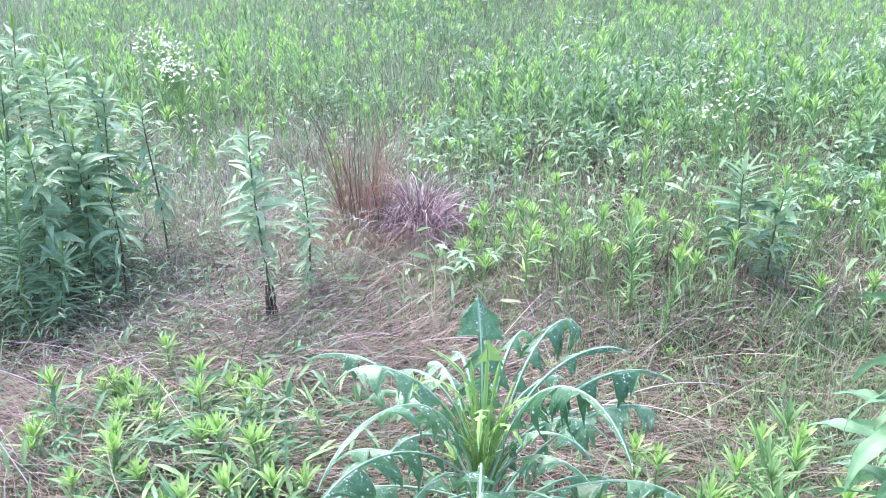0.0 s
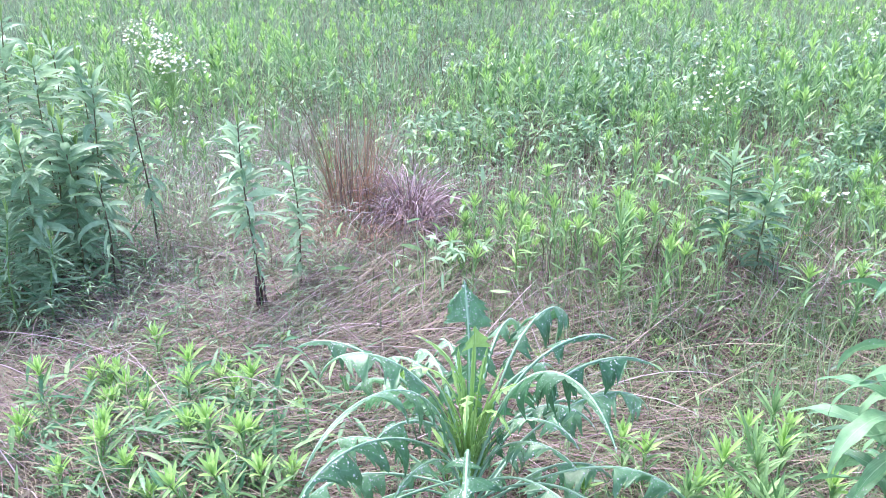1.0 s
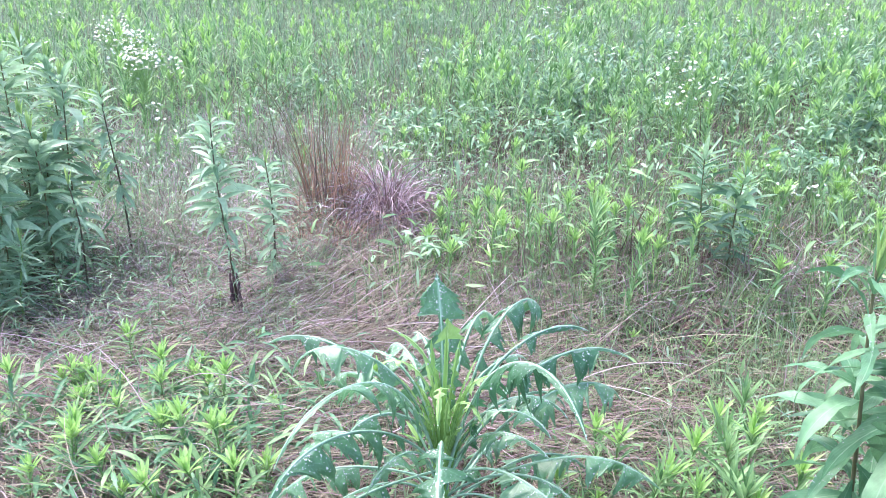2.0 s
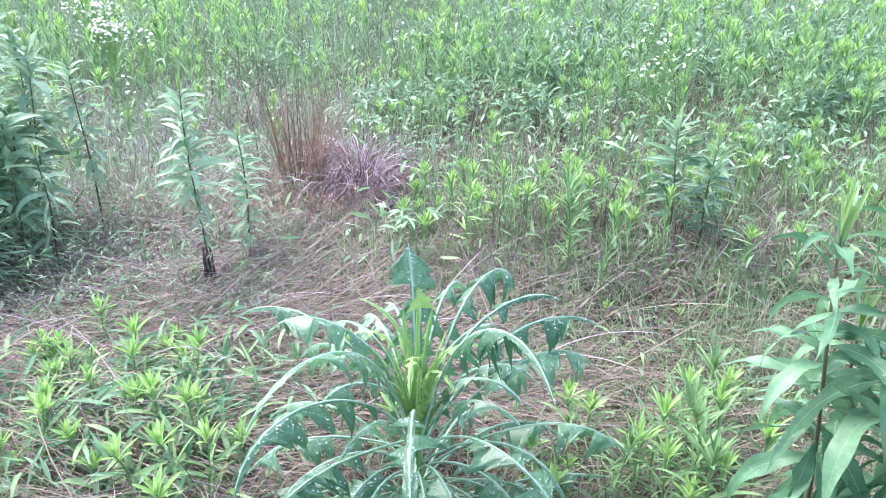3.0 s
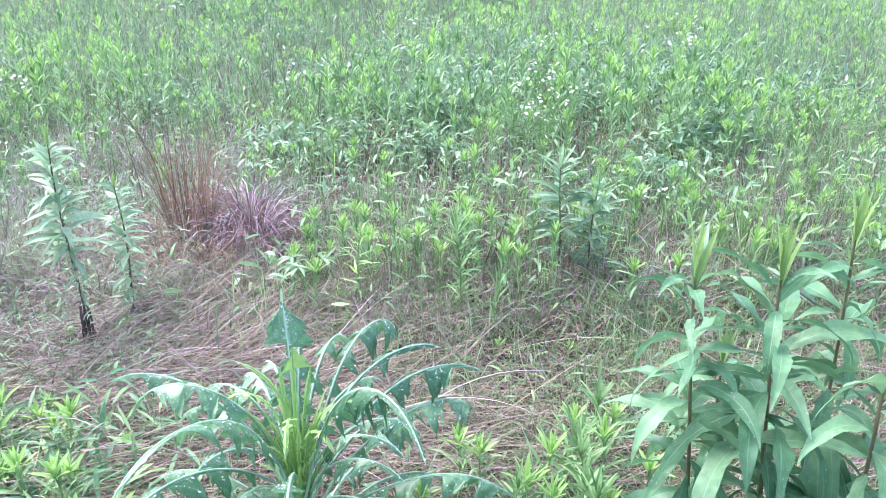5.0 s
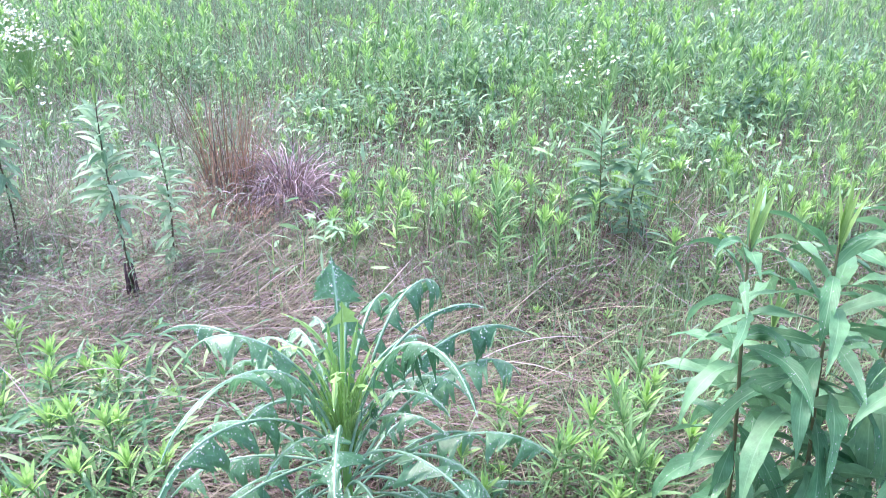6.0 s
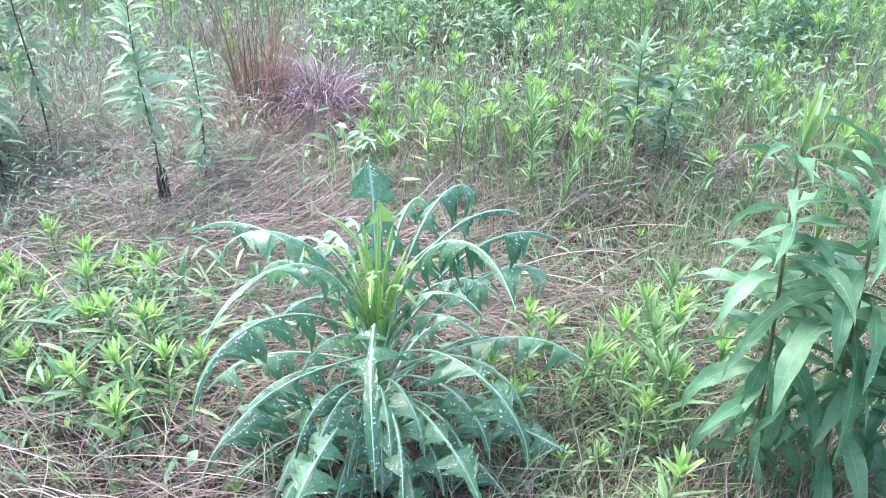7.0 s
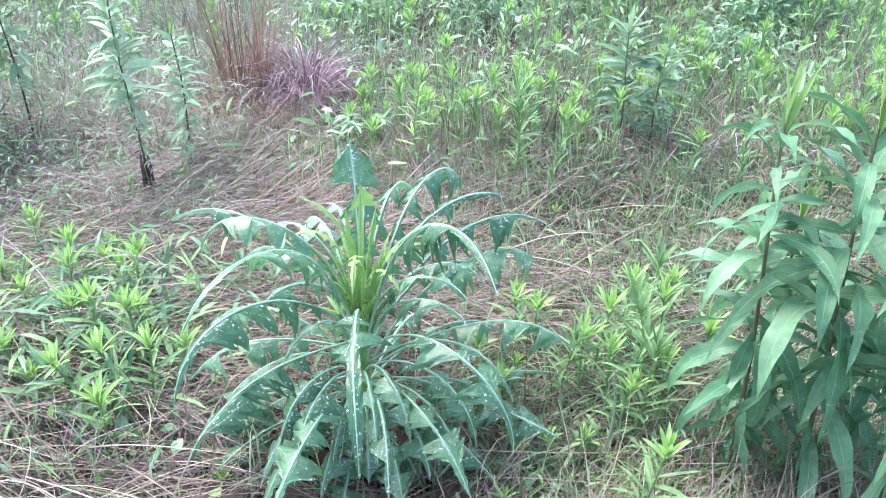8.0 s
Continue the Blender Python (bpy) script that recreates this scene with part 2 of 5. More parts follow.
def blades(base, az, el, length, width, droop, roll=0.0, fold=0.25, seg=6, cols=3, outline=LANCE, swerve=0.0, power=1.4, wave=0.0):
    """Curved leaf blades, one for each row of base. Angles in radians. Returns points, quads and UVs for Soup.add."""
    base = np.atleast_2d(np.asarray(base, float))
    n = len(base)
    az, el, length, width, droop, roll, fold, swerve, wave = (np.broadcast_to(np.asarray(a, float), n)[:, None] for a in (az, el, length, width, droop, roll, fold, swerve, wave))
    s = np.linspace(0, 1, seg + 1)[None]
    angle = el - droop * s**power
    turn = az + swerve * s
    way = np.stack([np.cos(angle) * np.cos(turn), np.cos(angle) * np.sin(turn), np.sin(angle)], -1)
    step = (way[:, 1:] + way[:, :-1]) / 2 * (length / seg)[..., None]
    line = np.concatenate([np.zeros((n, 1, 3)), np.cumsum(step, 1)], 1) + base[:, None]
    side = np.stack([-np.sin(turn), np.cos(turn), 0 * turn], -1)
    up = np.cross(way, side)
    side, up = np.cos(roll)[..., None] * side + np.sin(roll)[..., None] * up, np.cos(roll)[..., None] * up - np.sin(roll)[..., None] * side
    half = outline(s)[..., None] * width[..., None] / 2
    points = []
    for c in np.linspace(-1, 1, cols):
        lift = fold[..., None] * abs(c) + wave[..., None] * abs(c) * np.sin(s * 17 + c * 2 + az * 5)[..., None]
        points.append(line + side * c * half + up * lift * half)
    v = np.stack(points, 2).reshape(n, -1, 3)
    uu, vv = np.meshgrid(np.linspace(0, 1, cols), s[0])
    return v, strip_faces(seg + 1, cols), np.stack([uu.ravel(), vv.ravel()], 1)


def tube(points, radii, sides=6):
    """A round stem along the points."""
    points, radii = np.asarray(points, float), np.asarray(radii, float)
    way = np.gradient(points, axis=0)
    way /= np.linalg.norm(way, axis=1)[:, None] + 1e-9
    ref = np.where(abs(way[:, :1]) < 0.8, [[1.0, 0, 0]], [[0, 1.0, 0]])
    a = np.cross(way, ref)
    a /= np.linalg.norm(a, axis=1)[:, None]
    b = np.cross(way, a)
    ang = np.linspace(0, 2 * np.pi, sides + 1)
    v = points[:, None] + radii[:, None, None] * (np.cos(ang)[None, :, None] * a[:, None] + np.sin(ang)[None, :, None] * b[:, None])
    uu, vv = np.meshgrid(np.linspace(0, 1, sides + 1), np.linspace(0, 1, len(points)))
    return v.reshape(1, -1, 3), strip_faces(len(points), sides + 1), np.stack([uu.ravel(), vv.ravel()], 1)


def dome(sides=7, rings=3):
    """A flattened half ball of radius one, for drops and flower eyes."""
    ph = np.linspace(0.02, np.pi / 2, rings + 1)
    an = np.linspace(0, 2 * np.pi, sides + 1)
    v = np.stack([np.sin(ph)[:, None] * np.cos(an), np.sin(ph)[:, None] * np.sin(an), np.cos(ph)[:, None] * np.ones(sides + 1)], -1)
    uu, vv = np.meshgrid(np.linspace(0, 1, sides + 1), np.linspace(0, 1, rings + 1))
    return v.reshape(1, -1, 3), strip_faces(rings + 1, sides + 1), np.stack([uu.ravel(), vv.ravel()], 1)


def part(name, mesh, parent, label=""):
    ob = new(name, mesh)
    ob.parent = parent
    return tagged(ob, label)


def thing(name, m, label, category, group="", kind=""):
    ob = new(name)
    ob.empty_display_size = 0.05
    ob.matrix_basis = m
    return tagged(ob, label, category, group, kind)


# ---- ground ----
def ground_z(x, y):
    """The field rises gently away from the camera; a low bank runs across it."""
    x, y = np.asarray(x, float), np.asarray(y, float)
    rise = 0.02 * np.clip(x, -12, 12) + 0.045 * np.clip(y - 2.3, 0, 40)
    bank = 0.05 / (1 + np.exp(-(np.clip(y, -5, 20) - 2.75) * 9)) * np.clip((x - 0.1) / 0.5, 0, 1)
    lumps = 0.014 * np.sin(3.1 * x + 1.3) * np.sin(2.7 * y + 0.4) + 0.009 * np.sin(7.3 * x + 2.0 * y) * np.sin(6.1 * y - 1.7 * x)
    return rise + bank + lumps


def make_ground():
    def axis(lo, hi, fine_lo, fine_hi, step):
        fine = np.arange(fine_lo, fine_hi + step / 2, step)
        grow = np.cumsum(step * 1.35 ** np.arange(1, 40))
        left, right = fine_lo - grow[grow < fine_lo - lo][::-1], fine_hi + grow[grow < hi - fine_hi]
        return np.concatenate([[lo], left, fine, right, [hi]])

    xs, ys = axis(-400, 400, -5, 6, 0.06), axis(-400, 900, -1, 10, 0.06)
    xx, yy = np.meshgrid(xs, ys)
    zz = ground_z(xx, yy)
    v = np.stack([xx, yy, zz], -1).reshape(1, -1, 3)
    uv = np.stack([xx.ravel(), yy.ravel()], 1) * 0.1
    me = Soup().add(v, strip_faces(len(ys), len(xs))[:, ::-1], uv).mesh("ground", SOIL)
    return tagged(new("ground", me), "brown damp soil and plant litter under the field", "ground", kind="structure")


make_ground()


def at_ground(x, y, rz=0.0, sink=0.005):
    return pose(x, y, float(ground_z(x, y)) - sink, 0, 0, rz)


# ---- the large lettuce-like weed ----
def rain_beads(grid, up_hint, count, radii, big, r, weight):
    """Drops of rain on a leaf's grid of points, sitting on its upper face."""
    dv, df, duv = dome(6, 2)
    cells = weight[:-1, :-1].ravel() / weight[:-1, :-1].sum()
    at_cell = r.choice(len(cells), count, p=cells)
    i, j = at_cell // (grid.shape[1] - 1), at_cell % (grid.shape[1] - 1)
    f, g = r.random((2, count, 1))
    spot = (grid[i, j] * (1 - f) + grid[i + 1, j] * f) * (1 - g) + (grid[i, j + 1] * (1 - f) + grid[i + 1, j + 1] * f) * g
    da, db = grid[i + 1, j] - grid[i, j], grid[i, j + 1] - grid[i, j]
    nrm = np.cross(da, db)
    nrm /= np.linalg.norm(nrm, axis=1)[:, None] + 1e-9
    nrm *= np.where((nrm * up_hint[i]).sum(1) < 0, -1, 1)[:, None]
    a = da / (np.linalg.norm(da, axis=1)[:, None] + 1e-9)
    b = np.cross(nrm, a)
    rad = (r.uniform(*radii, count) + (r.random(count) < 0.16) * r.uniform(0.3, 1, count) * big)[:, None, None]
    local = dv[0][None]
    return Soup().add(spot[:, None] + rad * (local[..., :1] * a[:, None] + local[..., 1:2] * b[:, None] + 0.65 * local[..., 2:] * nrm[:, None]), df, duv).mesh("rain_beading", DROP)


def lobed_leaf(az, z0, el0, el1, length, power, swerve, lobes, size, start, tail, wing, hang, spread, young, seed):
    """One pinnate leaf in a single sheet: an arching midrib, a narrow wing, backswept toothed lobes that hang from it with
    round bays between them, and a long narrow end. Degrees for angles. Returns the blade, the midrib and the rain on it."""
    r = np.random.default_rng(seed)
    rows = 71 if young else 181
    s = np.linspace(0, 1, rows)
    angle = np.radians(el0 + (el1 - el0) * s**power) + 0.05 * np.sin(s * r.uniform(7, 12) + r.uniform(0, 6)) * s
    turn = np.radians(az + swerve * s**2) + 0.05 * np.sin(s * 9 + r.uniform(0, 6)) * s
    way = np.stack([np.cos(angle) * np.cos(turn), np.cos(angle) * np.sin(turn), np.sin(angle)], -1)
    foot = [0.012 * np.cos(np.radians(az)), 0.012 * np.sin(np.radians(az)), z0]
    line = np.concatenate([np.zeros((1, 3)), np.cumsum((way[1:] + way[:-1]) / 2 * length / (rows - 1), 0)]) + foot
    side = np.stack([-np.sin(turn), np.cos(turn), 0 * turn], -1)
    up = np.cross(way, side)
    twist = (r.normal(0, 0.22) * s**1.3)[:, None]
    side, up = np.cos(twist) * side + np.sin(twist) * up, np.cos(twist) * up - np.sin(twist) * side

    def at(rows_of, where):
        where = np.clip(where, 0, 1)
        return np.stack([np.interp(where, s, rows_of[:, i]) for i in range(3)], -1)

    m = s * length
    gap = (1 - tail - start) / max(lobes, 1)
    narrow = wing * (0.35 + 0.65 * np.clip((s - 0.5 * start) / 0.18, 0, 1)) * np.clip((1 - s) / 0.16, 0, 1) ** 0.7
    narrow = narrow + wing * 1.1 * np.sin(np.pi * np.clip((s - 1 + 1.25 * tail) / (1.25 * tail), 0, 1)) ** 1.2 + 0.0005
    q = np.linspace(0, 1, 5 if young else 8)
    halves, wide_of = [], []
    for flank in (-1, 1):
        w = narrow.copy()
        for k in range(lobes):
            c = (start + gap * (k + 0.5 + (r.uniform(-0.25, 0.25) if lobes > 1 else 0.04 * flank))) * length
            far = size * r.uniform(0.75, 1.18) * (0.5 + 0.5 * min(1.0, (k + 0.4) / (0.5 * lobes)))
            front, rear = far * spread * r.uniform(0.42, 0.62), far * r.uniform(0.14, 0.24)
            a = m - c
            x = a / front
            lobe = np.where(a > 0, np.minimum(1 - 0.3 * x, 0.95 * np.clip((1 - x) / 0.42, 0, 1) ** 0.7), np.clip(1 + a / rear, 0, 1) ** 0.5)
            spikes = (a / (front * r.uniform(0.38, 0.5))) % 1
            w = np.maximum(w, far * lobe * (1 - (0.5 if lobes > 1 else 0.2) * spikes * np.clip(a / (0.1 * front), 0, 1)))
        broad = np.clip((w - narrow) / (0.5 * size), 0, 1)
        saw = (m / (0.0085 if young else 0.0115) + r.random() + 0.15 * np.sin(m * 210)) % 1
        w = w * (1 - (0.34 if young else 0.22) * saw * np.clip(broad * 1.6, 0, 1)) + 0.0011 * np.sin(m * 330 + seed) * (s > start) * (s < 0.96)
        w = np.maximum(w, 0.0006)
        d = q[None] * w[:, None]
        bend = hang * (13 + 6 * np.sin(s * r.uniform(6, 14) + r.uniform(0, 6)))[:, None] + 0.01
        first = (0.12 + 0.3 * min(hang, 1.0) + 0.2 * np.sin(s * r.uniform(5, 11) + r.uniform(0, 6)))[:, None]
        last = np.minimum(first + bend * d, 1.75)
        out, down = (np.sin(last) - np.sin(first)) / bend, (np.cos(first) - np.cos(last)) / bend
        down = down + np.clip(first + bend * d - 1.75, 0, None) / bend
        where = s[:, None] - r.uniform(0.2, 0.5) * q[None] ** 1.5 * w[:, None] / length
        ripple = (0.1 * np.sin(m[:, None] * 150 + q * 4 + seed) + 0.07 * np.sin(m[:, None] * 63 + q * 9)) * d * q
        halves.append(at(line, where) + flank * at(side, where) * out[..., None] + at(up, where) * (ripple - down)[..., None])
        wide_of.append(d)
    grid = np.concatenate([halves[0][:, :0:-1], halves[1]], 1)
    uu, vv = np.meshgrid(np.linspace(0, 1, grid.shape[1]), s)
    blade = Soup().add(grid.reshape(1, -1, 3), strip_faces(*grid.shape[:2]), np.stack([uu.ravel(), vv.ravel()], 1)).mesh("leaf_blade", LETTUCE_YOUNG if young else LETTUCE)
    thick = (0.0026 if not young else 0.0017) * (1 - s) ** 0.6 * (length / 0.55) ** 0.5 + 0.0007
    pick = np.arange(0, rows, 2 if young else 5)
    rib = Soup().add(*tube(line[pick] - up[pick] * thick[pick][:, None] * 0.3, thick[pick], 7)).mesh("midrib", LETTUCE_STEM if young else LETTUCE_RIB)
    weight = np.concatenate([wide_of[0][:, :1] * 0 + wide_of[0][:, -1:] * np.ones((1, len(q) - 1)), wide_of[1][:, -1:] * np.ones((1, len(q)))], 1) + 0.004
    weight = weight * (s > 0.3)[:, None] * (1.15 - np.abs(np.linspace(-1, 1, grid.shape[1])))[None]
    count = 16 if young else int(120 + 4200 * wide_of[0][:, -1].mean())
    return blade, rib, rain_beads(grid, up, count, (0.0005, 0.0011) if young else (0.0006, 0.0015), 0.0016, r, weight)


lettuce = thing("tall_lettuce_plant", at_ground(0.0, 1.43), "large blue-green wild lettuce with wet drooping toothed leaves", "plant")
zs = np.linspace(0, 0.46, 9)
part("stem", Soup().add(*tube(np.stack([0.008 * np.sin(zs * 9), 0.006 * np.cos(zs * 7), zs], 1), 0.014 - 0.018 * zs, 8)).mesh("stem", LETTUCE_STEM), lettuce, "pale green ribbed stem")


def lettuce_leaf(az, z0, el0, el1, length, power=1.6, swerve=0.0, lobes=3, size=0.062, start=0.4, tail=0.2, wing=0.0048, hang=1.0, spread=1.0, young=False, pick=0):
    blade, rib, beads = lobed_leaf(az, z0, el0, el1, length, power, swerve, lobes, size, start, tail, wing, hang, spread, young, int(az * 7 + z0 * 1000 + pick) % 9973)
    leaf = part("leaf", blade, lettuce, "young yellow-green lobed leaf" if young else "")
    part("midrib", rib, leaf, "pale green midrib")
    tagged(part("rain_beading", beads, leaf, "whitish rain drops with the sky's glint in their colour"), kind="stuff")


# upper leaves, standing and arching
lettuce_leaf(98, 0.211, 93, 54, 0.54, 2.08, 7, lobes=1, size=0.064, start=0.76, tail=0.06, hang=0.45, spread=2.0)
lettuce_leaf(80, 0.2, 90, 30, 0.47, 2.4, 10, lobes=3, size=0.077, start=0.46, tail=0.10, hang=0.8)
lettuce_leaf(53, 0.267, 68, -81, 0.638, 2.48, 2, lobes=4, size=0.085, start=0.36, tail=0.10)
lettuce_leaf(74, 0.268, 73, -72, 0.559, 2.13, -10, lobes=3, size=0.077, start=0.38, tail=0.10)
lettuce_leaf(29, 0.309, 69, -38, 0.523, 1.94, -6, lobes=1, size=0.057, start=0.6, tail=0.26, wing=0.005)
lettuce_leaf(-53, 0.273, 74, -44, 0.733, 2.36, -20, lobes=4, size=0.095, start=0.28, tail=0.24, hang=1.3)
lettuce_leaf(18, 0.271, 62, -50, 0.620, 1.77, 10, lobes=3, size=0.089, start=0.36, tail=0.20)
lettuce_leaf(12, 0.206, 62, -63, 0.590, 1.96, 19, lobes=4, size=0.092, start=0.28, tail=0.08)
lettuce_leaf(-172, 0.251, 83, -83, 0.605, 2.29, -27, lobes=4, size=0.085, start=0.30, tail=0.14)
lettuce_leaf(159, 0.35, 52, -46, 0.56, 1.69, -16, lobes=3, size=0.070, start=0.36, tail=0.26)
lettuce_leaf(-133, 0.298, 73, -50, 0.677, 1.82, 17, lobes=4, size=0.082, start=0.26, tail=0.27)
# middle leaves, spreading and hanging over
lettuce_leaf(-143, 0.310, 52, -80, 0.590, 1.86, 23, lobes=4, size=0.087, start=0.20, tail=0.29)
lettuce_leaf(178, 0.258, 18, -60, 0.426, 1.58, 1, lobes=4, size=0.079, start=0.18, tail=0.17)
lettuce_leaf(-145, 0.293, 10, -73, 0.491, 1.83, -3, lobes=4, size=0.085, start=0.20, tail=0.15)
lettuce_leaf(-168, 0.192, -5, -63, 0.410, 1.51, 0, lobes=4, size=0.077, start=0.16, tail=0.15)
lettuce_leaf(-93, 0.340, 57, -80, 0.578, 1.27, 9, lobes=2, size=0.088, start=0.34, tail=0.38, hang=0.4, spread=0.85, wing=0.007)
lettuce_leaf(-49, 0.265, 48, -91, 0.572, 1.62, 2, lobes=3, size=0.088, start=0.30, tail=0.22, hang=0.6, spread=0.9)
lettuce_leaf(-8, 0.202, 41, -51, 0.543, 1.87, 6, lobes=4, size=0.092, start=0.28, tail=0.12)
lettuce_leaf(-63, 0.169, 46, -51, 0.478, 1.15, 7, lobes=3, size=0.077, start=0.36, tail=0.17, hang=0.7)
lettuce_leaf(-108, 0.168, 43, -36, 0.481, 1.13, -10, lobes=4, size=0.082, start=0.28, tail=0.12, hang=0.7)
lettuce_leaf(-80, 0.134, 52, -56, 0.468, 1.58, -8, lobes=1, size=0.064, start=0.7, tail=0.10)
lettuce_leaf(-26, 0.126, 25, -28, 0.477, 1.45, 4, lobes=4, size=0.085, start=0.28, tail=0.10, hang=0.8)
lettuce_leaf(3, 0.073, 21, -28, 0.497, 2.14, 17, lobes=3, size=0.070, start=0.28, tail=0.17)
lettuce_leaf(163, 0.331, 95, 6, 0.356, 2.20, -1, lobes=1, size=0.014, start=0.6, tail=0.34, young=True, wing=0.0028)
# leaves behind and low in the heart of the plant
for k, (az, z0, el0, el1, ln) in enumerate([(112, 0.28, 66, -60, 0.48), (135, 0.26, 58, -66, 0.5), (40, 0.24, 56, -66, 0.48), (150, 0.2, 40, -60, 0.46), (25, 0.16, 38, -60, 0.46), (85, 0.14, 35, -55, 0.42), (-125, 0.12, 28, -52, 0.42), (-15, 0.14, 34, -66, 0.42),
                                            (-40, 0.1, 26, -48, 0.4), (-155, 0.09, 20, -48, 0.4), (-72, 0.09, 30, -56, 0.36), (-98, 0.07, 24, -44, 0.36), (170, 0.08, 22, -40, 0.4), (-60, 0.13, 44, -70, 0.36), (-130, 0.15, 34, -66, 0.38), (-30, 0.06, 18, -40, 0.36), (-165, 0.14, 26, -66, 0.4), (-5, 0.1, 24, -56, 0.42), (-105, 0.12, 36, -70, 0.34), (-45, 0.21, 46, -82, 0.42), (-75, 0.04, 20, -36, 0.3), (-140, 0.05, 16, -36, 0.34), (60, 0.12, 38, -50, 0.38), (-70, 0.2, 56, -86, 0.34), (-100, 0.17, 50, -84, 0.32), (-35, 0.16, 44, -80, 0.36), (-125, 0.2, 50, -84, 0.36), (-85, 0.11, 40, -76, 0.28), (-60, 0.06, 24, -60, 0.26), (-110, 0.05, 20, -56, 0.26), (-52, 0.17, 40, -74, 0.4), (-115, 0.2, 44, -78, 0.42), (-20, 0.22, 48, -78, 0.44), (-150, 0.22, 46, -80, 0.42), (-85, 0.19, 52, -82, 0.36)]):
    lettuce_leaf(az, z0, el0, el1, ln, 1.5, 12 * math.sin(k * 2.3), lobes=3, size=0.077, start=0.34, tail=0.15, pick=k, hang=1.15)
# shorter leaves close about the heart
for k, (az, z0, el1, ln) in enumerate([(-20, 0.3, -70, 0.36), (35, 0.32, -60, 0.38), (-150, 0.3, -75, 0.36), (145, 0.32, -64, 0.4), (-35, 0.24, -50, 0.38), (-128, 0.22, -55, 0.36), (5, 0.26, -66, 0.42), (105, 0.33, -40, 0.36)]):
    lettuce_leaf(az, z0, 78, el1, ln, 1.9, 10 * math.sin(k * 1.9), lobes=3, size=0.058, start=0.3, tail=0.14, pick=40 + k, hang=1.0)
# the young yellow-green heart
lettuce_leaf(-85, 0.26, 89, 82, 0.43, 2.2, 0, lobes=1, size=0.05, start=0.84, tail=0.02, wing=0.004, hang=0.35, young=True, spread=1.1)
for k, (az, z0, el1, ln, size) in enumerate([(-95, 0.36, -75, 0.27, 0.02), (-30, 0.28, 60, 0.22, 0.014), (160, 0.36, -78, 0.25, 0.018), (200, 0.28, 55, 0.22, 0.013), (60, 0.28, 62, 0.26, 0.014), (-60, 0.34, -60, 0.22, 0.018), (120, 0.28, 66, 0.26, 0.014), (-130, 0.28, 50, 0.22, 0.013), (10, 0.33, -50, 0.24, 0.018),
                                             (-80, 0.26, 70, 0.2, 0.01), (-110, 0.26, 68, 0.22, 0.01), (-45, 0.25, 60, 0.24, 0.012), (-140, 0.25, 58, 0.24, 0.012), (-20, 0.24, 45, 0.24, 0.013), (190, 0.24, 40, 0.26, 0.013)]):
    lettuce_leaf(az, z0 + 0.02, 86, el1, ln * 1.15, 2.2, 8 * math.sin(k * 1.7), lobes=5, size=size * 1.15, start=0.3, tail=0.2, wing=0.003, hang=0.8, young=True, pick=k)
for k in range(24):
    lettuce_leaf(15 * k - 170, 0.21 + 0.012 * (k % 5), 86, 68 - 12 * (k % 4), 0.2 + 0.025 * (k % 5), 2.5, 0, lobes=4, size=0.014, start=0.34, wing=0.0032, young=True, pick=k)


# ---- goldenrod: tall stalks and young shoots ----
def stem_points(h, lean, wiggle, r, n=10):
    t = np.linspace(0, 1, n)
    ph = r.uniform(0, 6)
    return np.stack([lean[0] * t**1.3 + wiggle * np.sin(t * 5 + ph) * t, lean[1] * t**1.3 + wiggle * np.cos(t * 4 + ph) * t, h * t], 1)


def along(pts, t):
    k = np.linspace(0, 1, len(pts))
    return np.stack([np.interp(t, k, pts[:, i]) for i in range(3)], -1)


def stalk_plan(r, h, n, leaf, width, low=0.12, droop_low=70, droop_high=25, el_low=8, el_high=36, bare=0.0, loose=1.0):
    """Where the leaves of one stalk spring, and how long, steep and drooping each is."""
    t = low + (0.97 - low) * (np.arange(n) + 0.5) / n
    az = np.radians(137.5 * np.arange(n) + r.uniform(0, 360)) + r.normal(0, 0.45, n)
    el = np.radians(el_low + (el_high - el_low) * t**1.6 + r.normal(0, 12 * loose, n))
    droop = np.radians(droop_low + (droop_high - droop_low) * t + r.normal(0, 17 * loose, n))
    size = np.interp(t, [0, 0.25, 0.6, 0.85, 1], [0.55, 0.8, 1.0, 0.9, 0.62]) * r.uniform(0.6, 1.15, n)
    size = np.where(t < bare, size * 0.45, size)
    return t, az, el, droop, leaf * size, width * size * r.uniform(0.85, 1.15, n)


